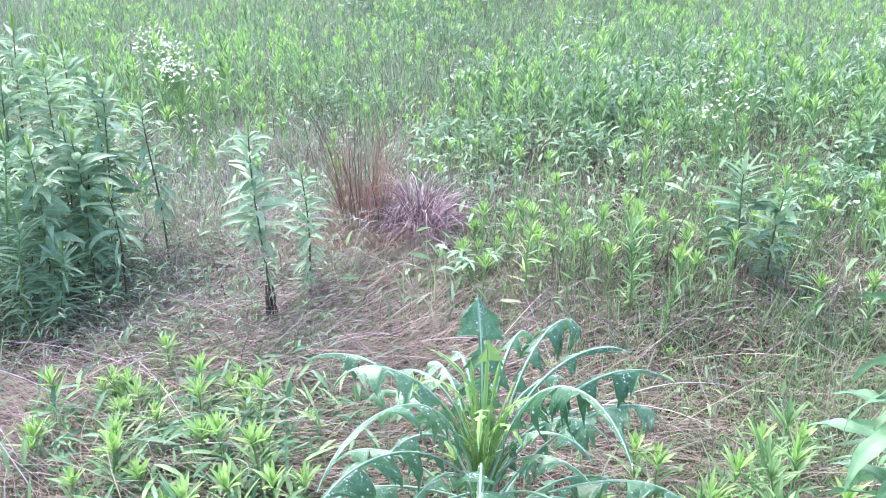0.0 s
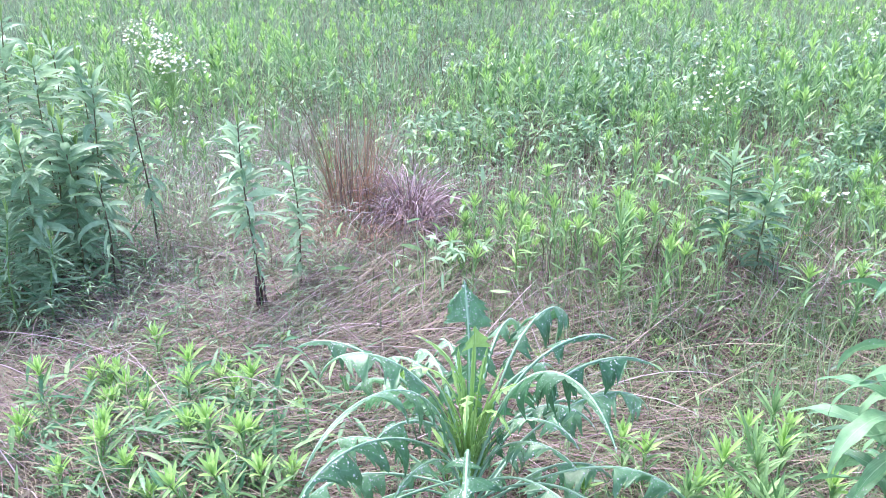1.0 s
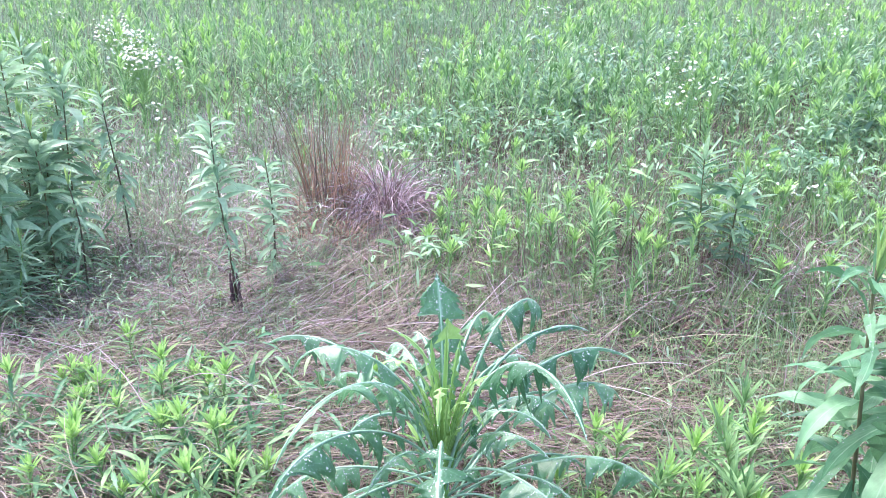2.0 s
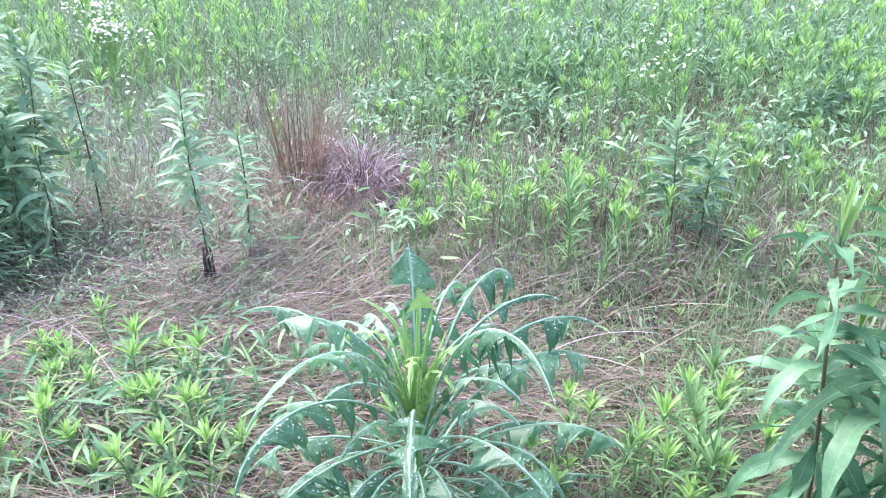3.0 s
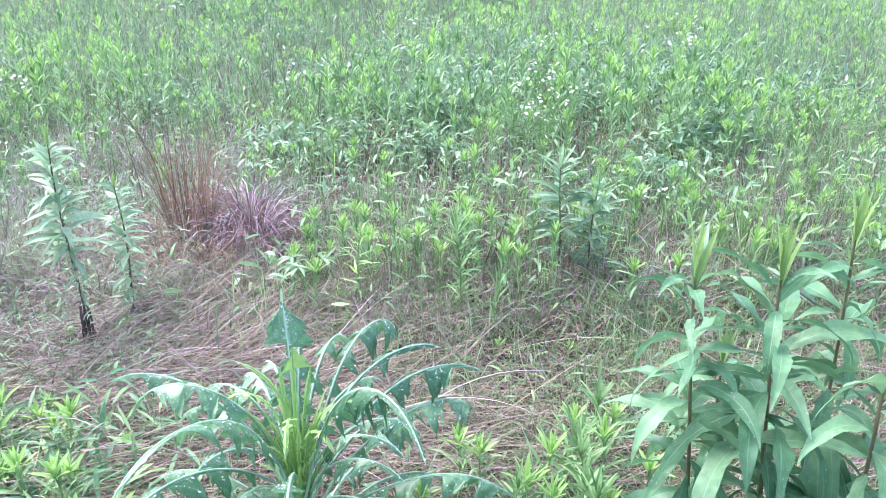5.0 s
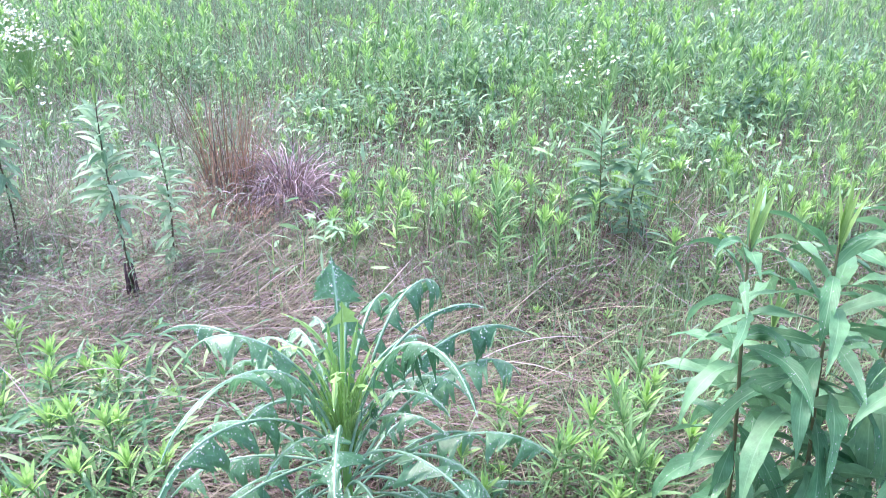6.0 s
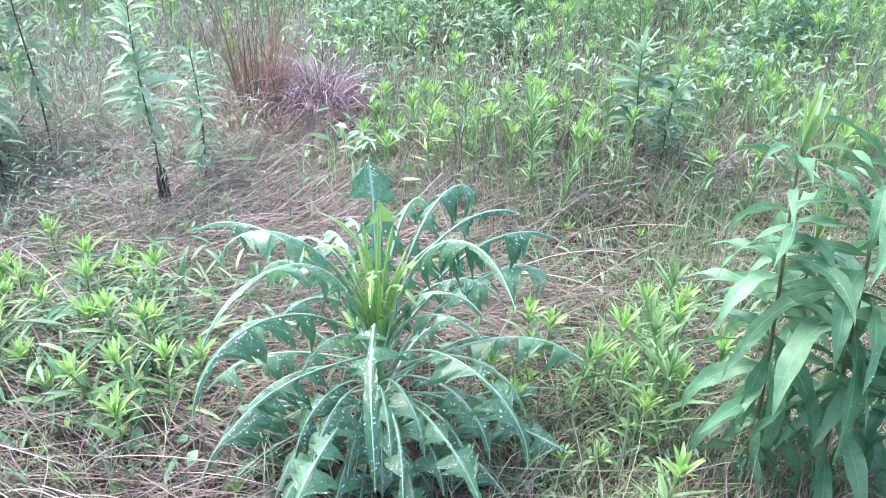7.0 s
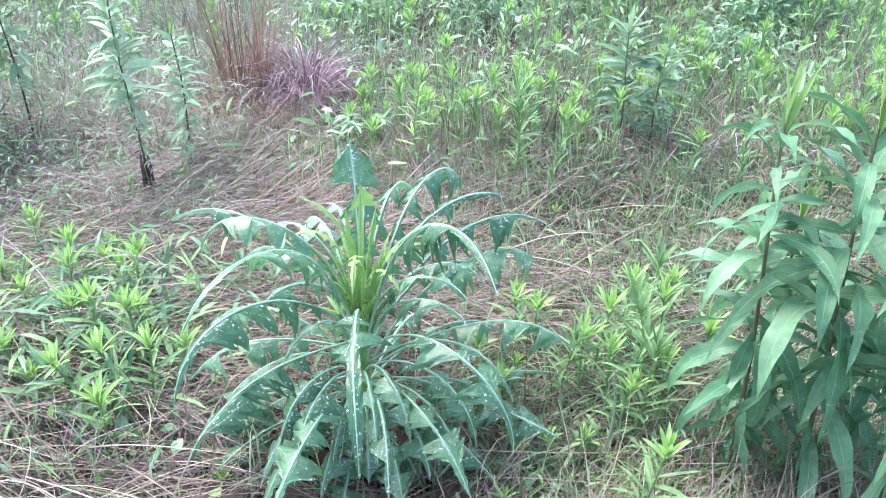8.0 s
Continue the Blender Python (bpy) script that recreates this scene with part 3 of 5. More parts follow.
def tall_goldenrod(x, y, h, lean, n, leaf, width, seed, label, stem_mat, leaf_mats, bare=0.0, tip=9, seg=8, low=0.12, radius=0.005, wave=0.1, group="goldenrod stalks", outline=LANCE, drops=False, droop=(50, 34), rise=(8, 36), loose=1.0, joined=False):
    r = np.random.default_rng(seed)
    plant = thing("goldenrod_stalk", at_ground(x, y), label, "plant", group)
    pts = stem_points(h, lean, 0.012, r)
    part("stem", Soup().add(*tube(pts, np.linspace(radius, radius * 0.45, len(pts)), 7)).mesh("stem", stem_mat), plant)
    t, az, el, dr, ln, wd = stalk_plan(r, h, n, leaf, width, low, droop[0], droop[1], rise[0], rise[1], bare, loose)
    foliage = Soup()
    for k in range(n):
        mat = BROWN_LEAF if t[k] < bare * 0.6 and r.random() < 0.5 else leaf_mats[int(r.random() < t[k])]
        root = along(pts, t[k])
        blade = blades(root, az[k], el[k], ln[k], wd[k], dr[k], r.normal(0, 0.5), 0.26, seg, 5, outline, r.normal(0, 0.45), 1.2, wave)
        if joined:
            foliage.add(*blade)
            continue
        leaf_ob = part("leaf", Soup().add(*blade).mesh("leaf", mat), plant)
        if drops and r.random() < 0.45:
            v = blade[0][0].reshape(seg + 1, 5, 3)
            count = 26
            i, j, f = r.integers(1, seg, count), r.integers(0, 4, count), r.random((count, 2, 1))
            spot = (v[i, j] * (1 - f[:, 0]) + v[i, j + 1] * f[:, 0]) * (1 - f[:, 1]) + (v[i + 1, j] * (1 - f[:, 0]) + v[i + 1, j + 1] * f[:, 0]) * f[:, 1]
            nrm = np.cross(v[i + 1, j] - v[i, j], v[i, j + 1] - v[i, j])
            nrm /= np.linalg.norm(nrm, axis=1)[:, None] + 1e-9
            nrm *= np.where(nrm[:, 2:] < 0, -1, 1)
            a = np.cross(nrm, [0.3, 0.8, 0.1])
            a /= np.linalg.norm(a, axis=1)[:, None]
            b = np.cross(nrm, a)
            dv, df, duv = dome(5, 2)
            rad = r.uniform(0.0006, 0.0016, count)[:, None, None]
            ob = part("rain_beading", Soup().add(spot[:, None] + rad * (dv[0][None, :, :1] * a[:, None] + dv[0][None, :, 1:2] * b[:, None] + 0.6 * dv[0][None, :, 2:] * nrm[:, None]), df, duv).mesh("rain_beading", DROP), leaf_ob, "whitish rain drops with the sky's glint in their colour")
            tagged(ob, kind="stuff")
    if joined:
        tagged(part("foliage", foliage.mesh("foliage", leaf_mats[1]), plant), kind="stuff")
    for k in range(tip):
        f = (k + 0.5) / tip
        root = along(pts, 0.955 + 0.045 * f)
        ob = Soup().add(*blades(root, 2.4 * k, np.radians(78 + 11 * f), leaf * (0.54 - 0.12 * f), width * (0.4 - 0.12 * f), np.radians(10 * (1 - f) - 4 * f), r.normal(0, 0.3), 0.5, seg, 5, outline, r.normal(0, 0.2), 1.2, 0.05)).mesh("tip_leaf", GOLD_TIP)
        part("tip_leaf", ob, plant, "yellow-green young tip leaf")
    return plant


NEAR = "tall goldenrod with long wet drooping leaves and pale tips"
NEAR_LOOK = dict(bare=0.2, tip=5, seg=12, low=0.14, radius=0.0058, wave=0.3, outline=TAPER, drops=True, droop=(66, 92), rise=(-30, 50), loose=1.5)
for x, y, h, lean, n, leaf, width, seed in [(0.80, 1.18, 0.86, (-0.04, 0.06), 56, 0.25, 0.038, 11), (0.93, 1.13, 0.86, (-0.03, 0.06), 58, 0.27, 0.041, 12), (1.07, 1.2, 0.9, (0.0, 0.04), 52, 0.27, 0.041, 13), (1.0, 0.98, 0.8, (0.02, 0.06), 42, 0.27, 0.042, 14), (0.89, 1.3, 0.6, (0.0, 0.03), 36, 0.22, 0.034, 15)]:
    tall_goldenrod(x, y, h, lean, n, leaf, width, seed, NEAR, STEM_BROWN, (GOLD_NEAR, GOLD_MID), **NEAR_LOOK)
FAR = "tall leafy goldenrod stalk with a pale growing tip"
PALE = (GOLD_GREY, GOLD_GREY)
FAR_LOOK = dict(rise=(-2, 42), droop=(62, 36), loose=1.3, tip=9, outline=TAPER)
tall_goldenrod(-1.58, 2.91, 0.70, (-0.01, 0.02), 77, 0.165, 0.036, 21, FAR, STEM_BROWN, PALE, 0.15, **FAR_LOOK)
tall_goldenrod(-1.75, 3.14, 0.94, (-0.04, 0.0), 99, 0.165, 0.036, 22, FAR, STEM_BROWN, PALE, 0.2, **FAR_LOOK)
tall_goldenrod(-1.85, 3.39, 0.98, (0.03, 0.0), 92, 0.165, 0.036, 23, FAR, STEM_BROWN, PALE, 0.2, joined=True, **FAR_LOOK)
tall_goldenrod(-1.97, 3.22, 1.10, (0.03, 0.02), 105, 0.165, 0.036, 24, FAR, STEM_BROWN, PALE, 0.2, joined=True, **FAR_LOOK)
tall_goldenrod(-2.02, 2.95, 0.98, (0.02, 0.02), 92, 0.165, 0.036, 25, FAR, STEM_BROWN, PALE, 0.15, joined=True, **FAR_LOOK)
tall_goldenrod(-1.76, 2.62, 0.80, (0.06, 0.02), 120, 0.15, 0.018, 26, "bushy goldenrod stalk with many narrow light leaves", STEM_GREEN, (GOLD_PALE, GOLD_PALE), 0.0, wave=0.04, droop=(35, 18))
tall_goldenrod(-1.9, 2.75, 0.75, (0.02, 0.02), 110, 0.15, 0.018, 36, "bushy goldenrod stalk with many narrow light leaves", STEM_GREEN, (GOLD_PALE, GOLD_PALE), 0.0, wave=0.04, droop=(35, 18))
tall_goldenrod(-2.2, 3.3, 1.15, (0.03, 0.02), 92, 0.165, 0.036, 38, FAR, STEM_BROWN, PALE, 0.1, joined=True, **FAR_LOOK)
tall_goldenrod(-1.6, 3.2, 0.85, (0.0, 0.02), 88, 0.16, 0.036, 39, FAR, STEM_BROWN, PALE, 0.1, **FAR_LOOK)
tall_goldenrod(-1.64, 2.7, 0.72, (-0.02, 0.02), 92, 0.16, 0.036, 43, FAR, STEM_BROWN, PALE, 0.1, **FAR_LOOK)
tall_goldenrod(-1.88, 2.98, 0.92, (0.02, 0.0), 96, 0.16, 0.036, 44, FAR, STEM_BROWN, PALE, 0.1, **FAR_LOOK)
for x, y, h, lean, seed in [(-1.72, 2.8, 0.66, 0.0, 51), (-1.68, 2.98, 0.74, 0.02, 52), (-1.95, 3.06, 0.96, 0.0, 54), (-1.68, 3.3, 0.92, 0.02, 55), (-2.05, 3.12, 1.06, 0.02, 57), (-1.62, 3.06, 0.6, 0.0, 58)]:
    tall_goldenrod(x, y, h, (lean, 0.0), 84, 0.16, 0.036, seed, FAR, STEM_BROWN, PALE, 0.15, joined=True, **FAR_LOOK)
for x, y, h, seed in [(-1.68, 2.55, 0.5, 61), (-1.85, 2.6, 0.66, 62), (-1.58, 2.62, 0.36, 63), (-1.98, 2.68, 0.8, 64)]:
    tall_goldenrod(x, y, h, (0.03, 0.0), 110, 0.13, 0.016, seed, "bushy goldenrod stalk with many narrow light leaves", STEM_GREEN, PALE, wave=0.04, droop=(35, 18), joined=True)
tall_goldenrod(-1.43, 2.85, 0.50, (0.0, 0.0), 30, 0.165, 0.027, 28, "slender goldenrod stalk with few broad leaves", STEM_DARK, PALE, 0.3, 6, rise=(0, 30), droop=(75, 60), loose=1.4)
tall_goldenrod(-1.40, 3.25, 0.78, (-0.04, 0.02), 104, 0.14, 0.026, 29, "slender dark-stemmed goldenrod with leaves in its upper half", STEM_DARK, PALE, 0.4, 7, low=0.25, rise=(-8, 46), droop=(66, 44), loose=1.3, outline=TAPER)
tall_goldenrod(-0.80, 2.74, 0.80, (-0.05, 0.02), 110, 0.15, 0.027, 30, "goldenrod stalk with withered lower leaves and dark dead base", STEM_DARK, PALE, 0.45, 8, low=0.2, rise=(-8, 46), droop=(66, 44), loose=1.3, outline=TAPER)
tall_goldenrod(-0.69, 2.96, 0.57, (0.0, 0.0), 96, 0.125, 0.024, 31, "slender goldenrod stalk with blue-green leaves", STEM_DARK, PALE, 0.15, 7, rise=(-8, 46), droop=(66, 44), loose=1.3, outline=TAPER)
tall_goldenrod(1.09, 3.02, 0.55, (-0.02, 0.0), 84, 0.15, 0.031, 32, "leafy grey-green goldenrod with broad leaves", STEM_BROWN, (GOLD, GOLD_PALE), 0.25, 8, droop=(40, 20))
tall_goldenrod(1.21, 2.98, 0.47, (0.01, 0.0), 80, 0.15, 0.031, 33, "leafy grey-green goldenrod with broad leaves", STEM_BROWN, (GOLD, GOLD_PALE), 0.2, 8, droop=(40, 20))
tall_goldenrod(0.60, 2.73, 0.44, (-0.02, 0.0), 96, 0.12, 0.0125, 34, "bright green bushy goldenrod shoot with narrow leaves", STEM_GREEN, (FIELD, FIELD), 0.0, 12, wave=0.02, low=0.15, droop=(35, 10), rise=(30, 66))
tall_goldenrod(0.21, 2.86, 0.35, (0.0, 0.0), 44, 0.11, 0.013, 35, "pale goldenrod shoot with a bright leafy head", STEM_GREEN, (FIELD, FIELD_TIP), 0.3, 20, wave=0.02, droop=(45, 12), rise=(15, 56))


# dead purple-brown husk round the foot of one stalk
husk = thing("dead_husk", at_ground(-0.80, 2.73), "dark purple-brown withered leaves round a stalk's foot", "dead leaves")
r = np.random.default_rng(40)
for k in range(21):
    a = r.uniform(0, 6.28)
    ob = Soup().add(*blades((0.012 * np.cos(a), 0.012 * np.sin(a), r.uniform(0.08, 0.24)), a, np.radians(-86), r.uniform(0.08, 0.17), 0.013, np.radians(-4), r.normal(0, 0.8), 0.6, 6, 5, LANCE, r.normal(0, 0.6), 1.0, 0.5)).mesh("withered_leaf", STEM_PURPLE)
    part("withered_leaf", ob, husk)


def shoot_variant(seed, h, n, leaf, width, tip, mats, head=1.0, seg=5, cols=3, rise=(32, 66), droop=(55, 20)):
    """Meshes of one young shoot: stem, lower leaves one by one, and the leaves of the head one by one."""
    r = np.random.default_rng(seed)
    pts = stem_points(h, r.normal(0, 0.02, 2), 0.006, r, 7)
    stem = Soup().add(*tube(pts, np.linspace(0.0032, 0.0018, 7), 5)).mesh("stem", STEM_GREEN)
    t, az, el, dr, ln, wd = stalk_plan(r, h, n, leaf, width, 0.12, droop[0], droop[1], rise[0], rise[1])
    low = [blades(along(pts, t[k]), az[k], el[k], ln[k], wd[k], dr[k], r.normal(0, 0.3), 0.3, seg, cols, LANCE, r.normal(0, 0.25)) for k in range(n)]
    top = []
    for k in range(tip):
        f = (k + 0.5) / tip
        top.append(blades(along(pts, 0.9 + 0.1 * f), 2.4 * k, np.radians(40 + 46 * f + r.normal(0, 6)), leaf * head * (0.9 - 0.3 * f) * r.uniform(0.8, 1.1), width * (1.3 - 0.5 * f), np.radians(22 * (1 - f)), r.normal(0, 0.2), 0.45, seg, cols, LANCE, r.normal(0, 0.2)))
    return stem, low, top, mats


def place_shoot(m, variant, label, group, fine):
    stem, low, top, mats = variant
    plant = thing("goldenrod_shoot", m, label, "plant", group)
    part("stem", stem, plant)
    if fine:
        for b in low:
            part("leaf", Soup().add(*b).mesh("leaf", mats[0]), plant)
        for b in top:
            part("tip_leaf", Soup().add(*b).mesh("tip_leaf", mats[1]), plant, "yellow-green tip leaf")
    else:
        for name, many, mat in (("foliage", low, mats[0]), ("leafy_head", top, mats[1])):
            soup = Soup()
            for b in many:
                soup.add(*b)
            tagged(part(name, soup.mesh(name, mat), plant, "yellow-green leafy head" if name == "leafy_head" else ""), kind="stuff")
    return plant


# young shoots in the near clearing, each leaf by itself
rs = random.Random(5)
near_variants = [shoot_variant(100 + k, h, n + 4, 0.1, 0.014, 12, (FIELD, FIELD_TIP), 0.85) for k, (h, n) in enumerate([(0.17, 16), (0.21, 18), (0.14, 13), (0.24, 20), (0.19, 16)])]
NEAR_LABEL = "young goldenrod shoot with a bright yellow-green head"
originals = [place_shoot(at_ground(x, y, a), v, NEAR_LABEL, "young shoots", True) for v, (x, y, a) in zip(near_variants, [(-1.03, 2.29, 0), (-0.88, 2.13, 40), (-0.74, 2.08, 80), (-0.65, 1.96, 10), (0.42, 1.72, 60)])]
for x, y in [(-0.9, 1.84), (-0.76, 1.74), (-0.66, 1.67), (-0.59, 1.76), (-0.56, 1.64), (-0.45, 1.58), (-0.57, 1.53), (-0.82, 1.57), (-0.7, 2.02), (0.31, 1.58), (-0.17, 2.05)]:
    copy_thing(rs.choice(originals), at_ground(x, y, rs.uniform(0, 360)) @ Matrix.Scale(rs.uniform(0.85, 1.1), 4))
leafy = [place_shoot(at_ground(x, y, 25), shoot_variant(115 + k, h, 26, 0.12, 0.0125, 12, (FIELD, tip), 0.85, rise=(26, 62)), "leafy green goldenrod shoot in the near clearing", "leafy shoots", True) for k, (x, y, h, tip) in enumerate([(0.67, 1.62, 0.25, FIELD), (0.77, 1.58, 0.27, FIELD_TIP), (0.54, 1.47, 0.22, FIELD_TIP)])]
for x, y in [(0.63, 1.31), (0.83, 1.47), (0.64, 1.44), (0.71, 1.7), (0.5, 1.5), (0.6, 1.55), (0.72, 1.5), (0.78, 1.7), (0.58, 1.4), (0.7, 1.36)]:
    copy_thing(rs.choice(leafy), at_ground(x, y, rs.uniform(0, 360)) @ Matrix.Scale(rs.uniform(0.8, 1.1), 4))
plain = [place_shoot(at_ground(x, y, a), v, NEAR_LABEL, "young shoots", False) for v, (x, y, a) in zip(near_variants, [(-1.2, 1.75, 0), (-0.84, 1.98, 50), (0.9, 1.8, 20), (-0.95, 1.6, 90), (0.46, 1.66, 30)])]
for x, y in [(-1.0, 1.96), (-0.8, 1.79), (-1.15, 2.06), (-1.25, 1.9), (-1.0, 1.75), (0.57, 1.09), (-0.04, 1.64), (-0.58, 1.38), (-0.66, 1.49), (-0.5, 1.47)]:
    copy_thing(rs.choice(plain), at_ground(x, y, rs.uniform(0, 360)))
for k in range(44):
    a, d = rs.uniform(0, 6.28), math.sqrt(rs.random())
    x, y = (-0.9 + 0.44 * d * math.cos(a), 1.84 + 0.36 * d * math.sin(a)) if k < 38 else (0.45 + 0.2 * d * math.cos(a), 1.35 + 0.2 * d * math.sin(a))
    copy_thing(rs.choice(plain), at_ground(x, y, rs.uniform(0, 360)) @ Matrix.Scale(rs.uniform(0.5, 0.85), 4))
small = place_shoot(at_ground(-0.67, 2.48), shoot_variant(110, 0.06, 8, 0.055, 0.010, 9, (FIELD, FIELD_TIP)), "small bright green seedling among dead grass", "seedlings", True)
for x, y in [(-0.68, 2.82), (-0.87, 2.77), (-0.58, 2.7), (-0.82, 1.8), (1.07, 3.4), (-0.35, 2.3), (-0.3, 1.9), (0.25, 2.35), (0.95, 2.4), (0.7, 2.45), (-1.3, 2.5), (0.3, 1.15), (-0.3, 1.25)]:
    copy_thing(small, at_ground(x, y, rs.uniform(0, 360)))

# shoots of the field: the nearer ones as things, the rest as one growth
field_variants = [shoot_variant(120 + k, h, int(n * 1.25), 0.115, 0.0145, 20, (FIELD, FIELD_TIP), 0.98, rise=(52, 78), droop=(34, 6)) for k, (h, n) in enumerate([(0.36, 30), (0.42, 32), (0.3, 26), (0.46, 36), (0.38, 30), (0.44, 34), (0.27, 24), (0.5, 38)])]
far_variants = [shoot_variant(140 + k, h, n, 0.1, 0.0155, 14, (FIELD, FIELD_TIP), 0.8, 3, 2, (44, 72), (40, 10)) for k, (h, n) in enumerate([(0.36, 24), (0.42, 26), (0.3, 20), (0.48, 30), (0.38, 24), (0.44, 28), (0.24, 18), (0.58, 34)])]


KEY = [(1.09, 3.0, 0.15), (1.21, 2.96, 0.15), (1.15, 2.8, 0.14), (0.60, 2.73, 0.2), (0.21, 2.86, 0.16), (-0.5, 3.5, 0.38), (-0.25, 3.6, 0.32), (0.02, 2.88, 0.14), (1.6, 3.15, 0.2)]


def low_round(x, y):
    """Nought close to the plants that stand out, one elsewhere."""
    keep = np.ones(np.shape(x))
    for kx, ky, kr in KEY:
        keep = keep * np.clip((np.hypot(np.asarray(x) - kx, (np.asarray(y) - ky) * 0.8) / kr - 0.5) * 2, 0, 1)
    return keep


def pale_side(x, y):
    """One in the thin pale growth behind the slender stalks, nought elsewhere."""
    return 1 / (1 + np.exp((x + 0.25) * 7)) / (1 + np.exp((np.clip(y, 0, 20) - 5.6) * 2.5)) / (1 + np.exp((3.2 - np.clip(y, 0, 20)) * 6))


def in_field(x, y):
    """Where the shoots of the field stand: past the bank to one side, and behind the clearing to the other."""
    edge = 2.85 + 0.12 * math.sin(5 * x) if x > 0.35 else 3.05 if x > -0.15 else 4.1 if x > -1.7 else 3.6
    return y > edge and low_round(x, y) > 0.9


spots = []
rf = random.Random(9)
while len(spots) < 3300:
    y = 2.8 + 13.0 * rf.random() ** 1.12
    x = 0.12 * y + (rf.random() * 2 - 1) * (0.62 * y + 0.5)
    if in_field(x, y) and rf.random() > 0.8 * float(pale_side(x, y)) and noise.noise((x * 0.9, y * 0.9, 3.1)) > -0.2 + 0.5 * rf.random() - 0.2:
        spots.append((x, y))
spots.sort(key=lambda p: p[0] ** 2 + p[1] ** 2)
FIELD_LABEL = "upright goldenrod shoot with a yellow-green head in the field"
field_originals = []
for k, (x, y) in enumerate(spots[:165]):
    m = at_ground(x, y, rf.uniform(0, 360))
    if k < 8 or 18 <= k < 26:
        field_originals.append(place_shoot(m @ Matrix.Scale(0.7, 4), field_variants[k if k < 8 else k - 18], FIELD_LABEL, "field shoots", k < 8))
    else:
        copy_thing(rf.choice(field_originals[:8] if k < 18 else field_originals[8:]), m @ Matrix.Scale(rf.uniform(0.55, 0.9), 4))

# the shoots that stand out, by their heads
STANDING = [(0.68, 4.68), (1.02, 4.43), (0.74, 4.13), (0.84, 4.05), (1.01, 4.09), (0.4, 4.16), (0.85, 3.67), (0.93, 3.67), (0.37, 3.52), (0.26, 3.3), (0.56, 3.21), (0.55, 2.92), (0.27, 2.96), (0.72, 3.5), (1.84, 4.09), (1.57, 4.43), (1.55, 3.68), (1.91, 3.57), (1.51, 3.24), (1.44, 2.57), (0.7, 2.6), (1.7, 3.33), (0.25, 4.24), (0.23, 3.51), (-0.16, 3.95), (0.15, 4.62), (0.14, 3.28), (0.03, 2.81), (1.76, 2.6), (2.22, 2.7), (1.77, 4.0), (1.9, 3.48), (1.3, 2.7)]
BEHIND = [(-0.07, 5.2), (-0.03, 8.15), (0.94, 7.54), (1.21, 7.93), (0.53, 6.33), (0.45, 6.14), (1.0, 5.33), (1.07, 5.18), (0.27, 5.3), (2.33, 5.18), (3.02, 6.02), (2.33, 6.63), (1.89, 5.74), (2.16, 5.43), (2.94, 6.22), (2.0, 7.76), (1.68, 7.53), (2.62, 6.09), (-0.07, 7.64), (0.31, 6.54), (2.66, 7.1), (1.44, 5.33), (-1.34, 5.43), (-1.38, 6.27), (-1.41, 7.48), (-1.07, 6.98), (-1.88, 4.83), (-1.69, 4.49), (-1.5, 4.3), (1.42, 6.73), (2.71, 6.59), (2.2, 5.04), (2.86, 5.73), (3.02, 5.36), (2.65, 4.71), (2.9, 4.77), (2.73, 4.29), (3.13, 4.93), (3.57, 4.98), (3.39, 4.8)]
for x, y in STANDING + BEHIND:
    copy_thing(rf.choice(field_originals[8:]), at_ground(x, y, rf.uniform(0, 360)) @ Matrix.Scale(rf.uniform(0.9, 1.12), 4))


def far_shoots(places):
    soups = Soup()
    flat = []
    for stem, low, top, mats in far_variants:
        flat.append((np.concatenate([b[0] for b in low]), np.concatenate([b[0] for b in top]), low[0][1], low[0][2]))
    rr = np.random.default_rng(77)
    for x, y in places:
        low, top, f, uv = flat[rr.integers(len(flat))]
        a, k = rr.uniform(0, 6.28), rr.uniform(0.75, 1.1) * (1.0 + 0.55 * noise.noise((x * 0.7, y * 0.7, 8.2))) * min(1.0, 0.45 + 0.11 * y)
        turn = np.array([[np.cos(a), -np.sin(a), 0], [np.sin(a), np.cos(a), 0], [0, 0, 1]]) * k
        base = np.array([x, y, float(ground_z(x, y))])
        soups.add((low if y < 7 else low[::2]) @ turn.T + base, f, uv, 0)
        soups.add(top @ turn.T + base, f, uv, int(rr.random() < 0.62 + 0.5 * noise.noise((x * 1.1, y * 1.1, 5.5))))
    return tagged(new("field_shoots", soups.mesh("field_shoots", FIELD, FIELD_TIP)), "dense field of upright young goldenrod shoots", "plants", kind="stuff")


far_shoots(spots[165:])


# ---- grass, dead grass and low weeds ----
def scatter(count, seed, test, depth=(0.7, 12.0), gather=0.8, spread=0.66):
    """Places over the field, closer together near the camera, where test(x, y) holds (a chance from 0 to 1)."""
    rr = np.random.default_rng(seed)
    y = depth[0] + (depth[1] - depth[0]) * rr.random(count) ** (1 / gather)
    x = 0.08 * y + (rr.random(count) * 2 - 1) * (spread * y + 0.45)
    keep = rr.random(count) < test(x, y)
    x, y = x[keep], y[keep]
    return np.stack([x, y, ground_z(x, y)], 1), rr


def patchy(x, y, scale=1.0, shift=0.0):
    return 0.5 + 0.5 * np.sin(2.3 * x * scale + shift + 1.3 * np.sin(1.7 * y * scale)) * np.sin(2.0 * y * scale + 2 * shift + np.sin(1.9 * x * scale))


def clearing(x, y):
    """One in the trampled clearing with dead grass, falling to nought in the green field."""
    back = np.where(x > 0.2, 2.9, np.where(x > -0.3, 3.05, 3.6))
    return 1 / (1 + np.exp((np.clip(y, -5, 20) - back) * 5))


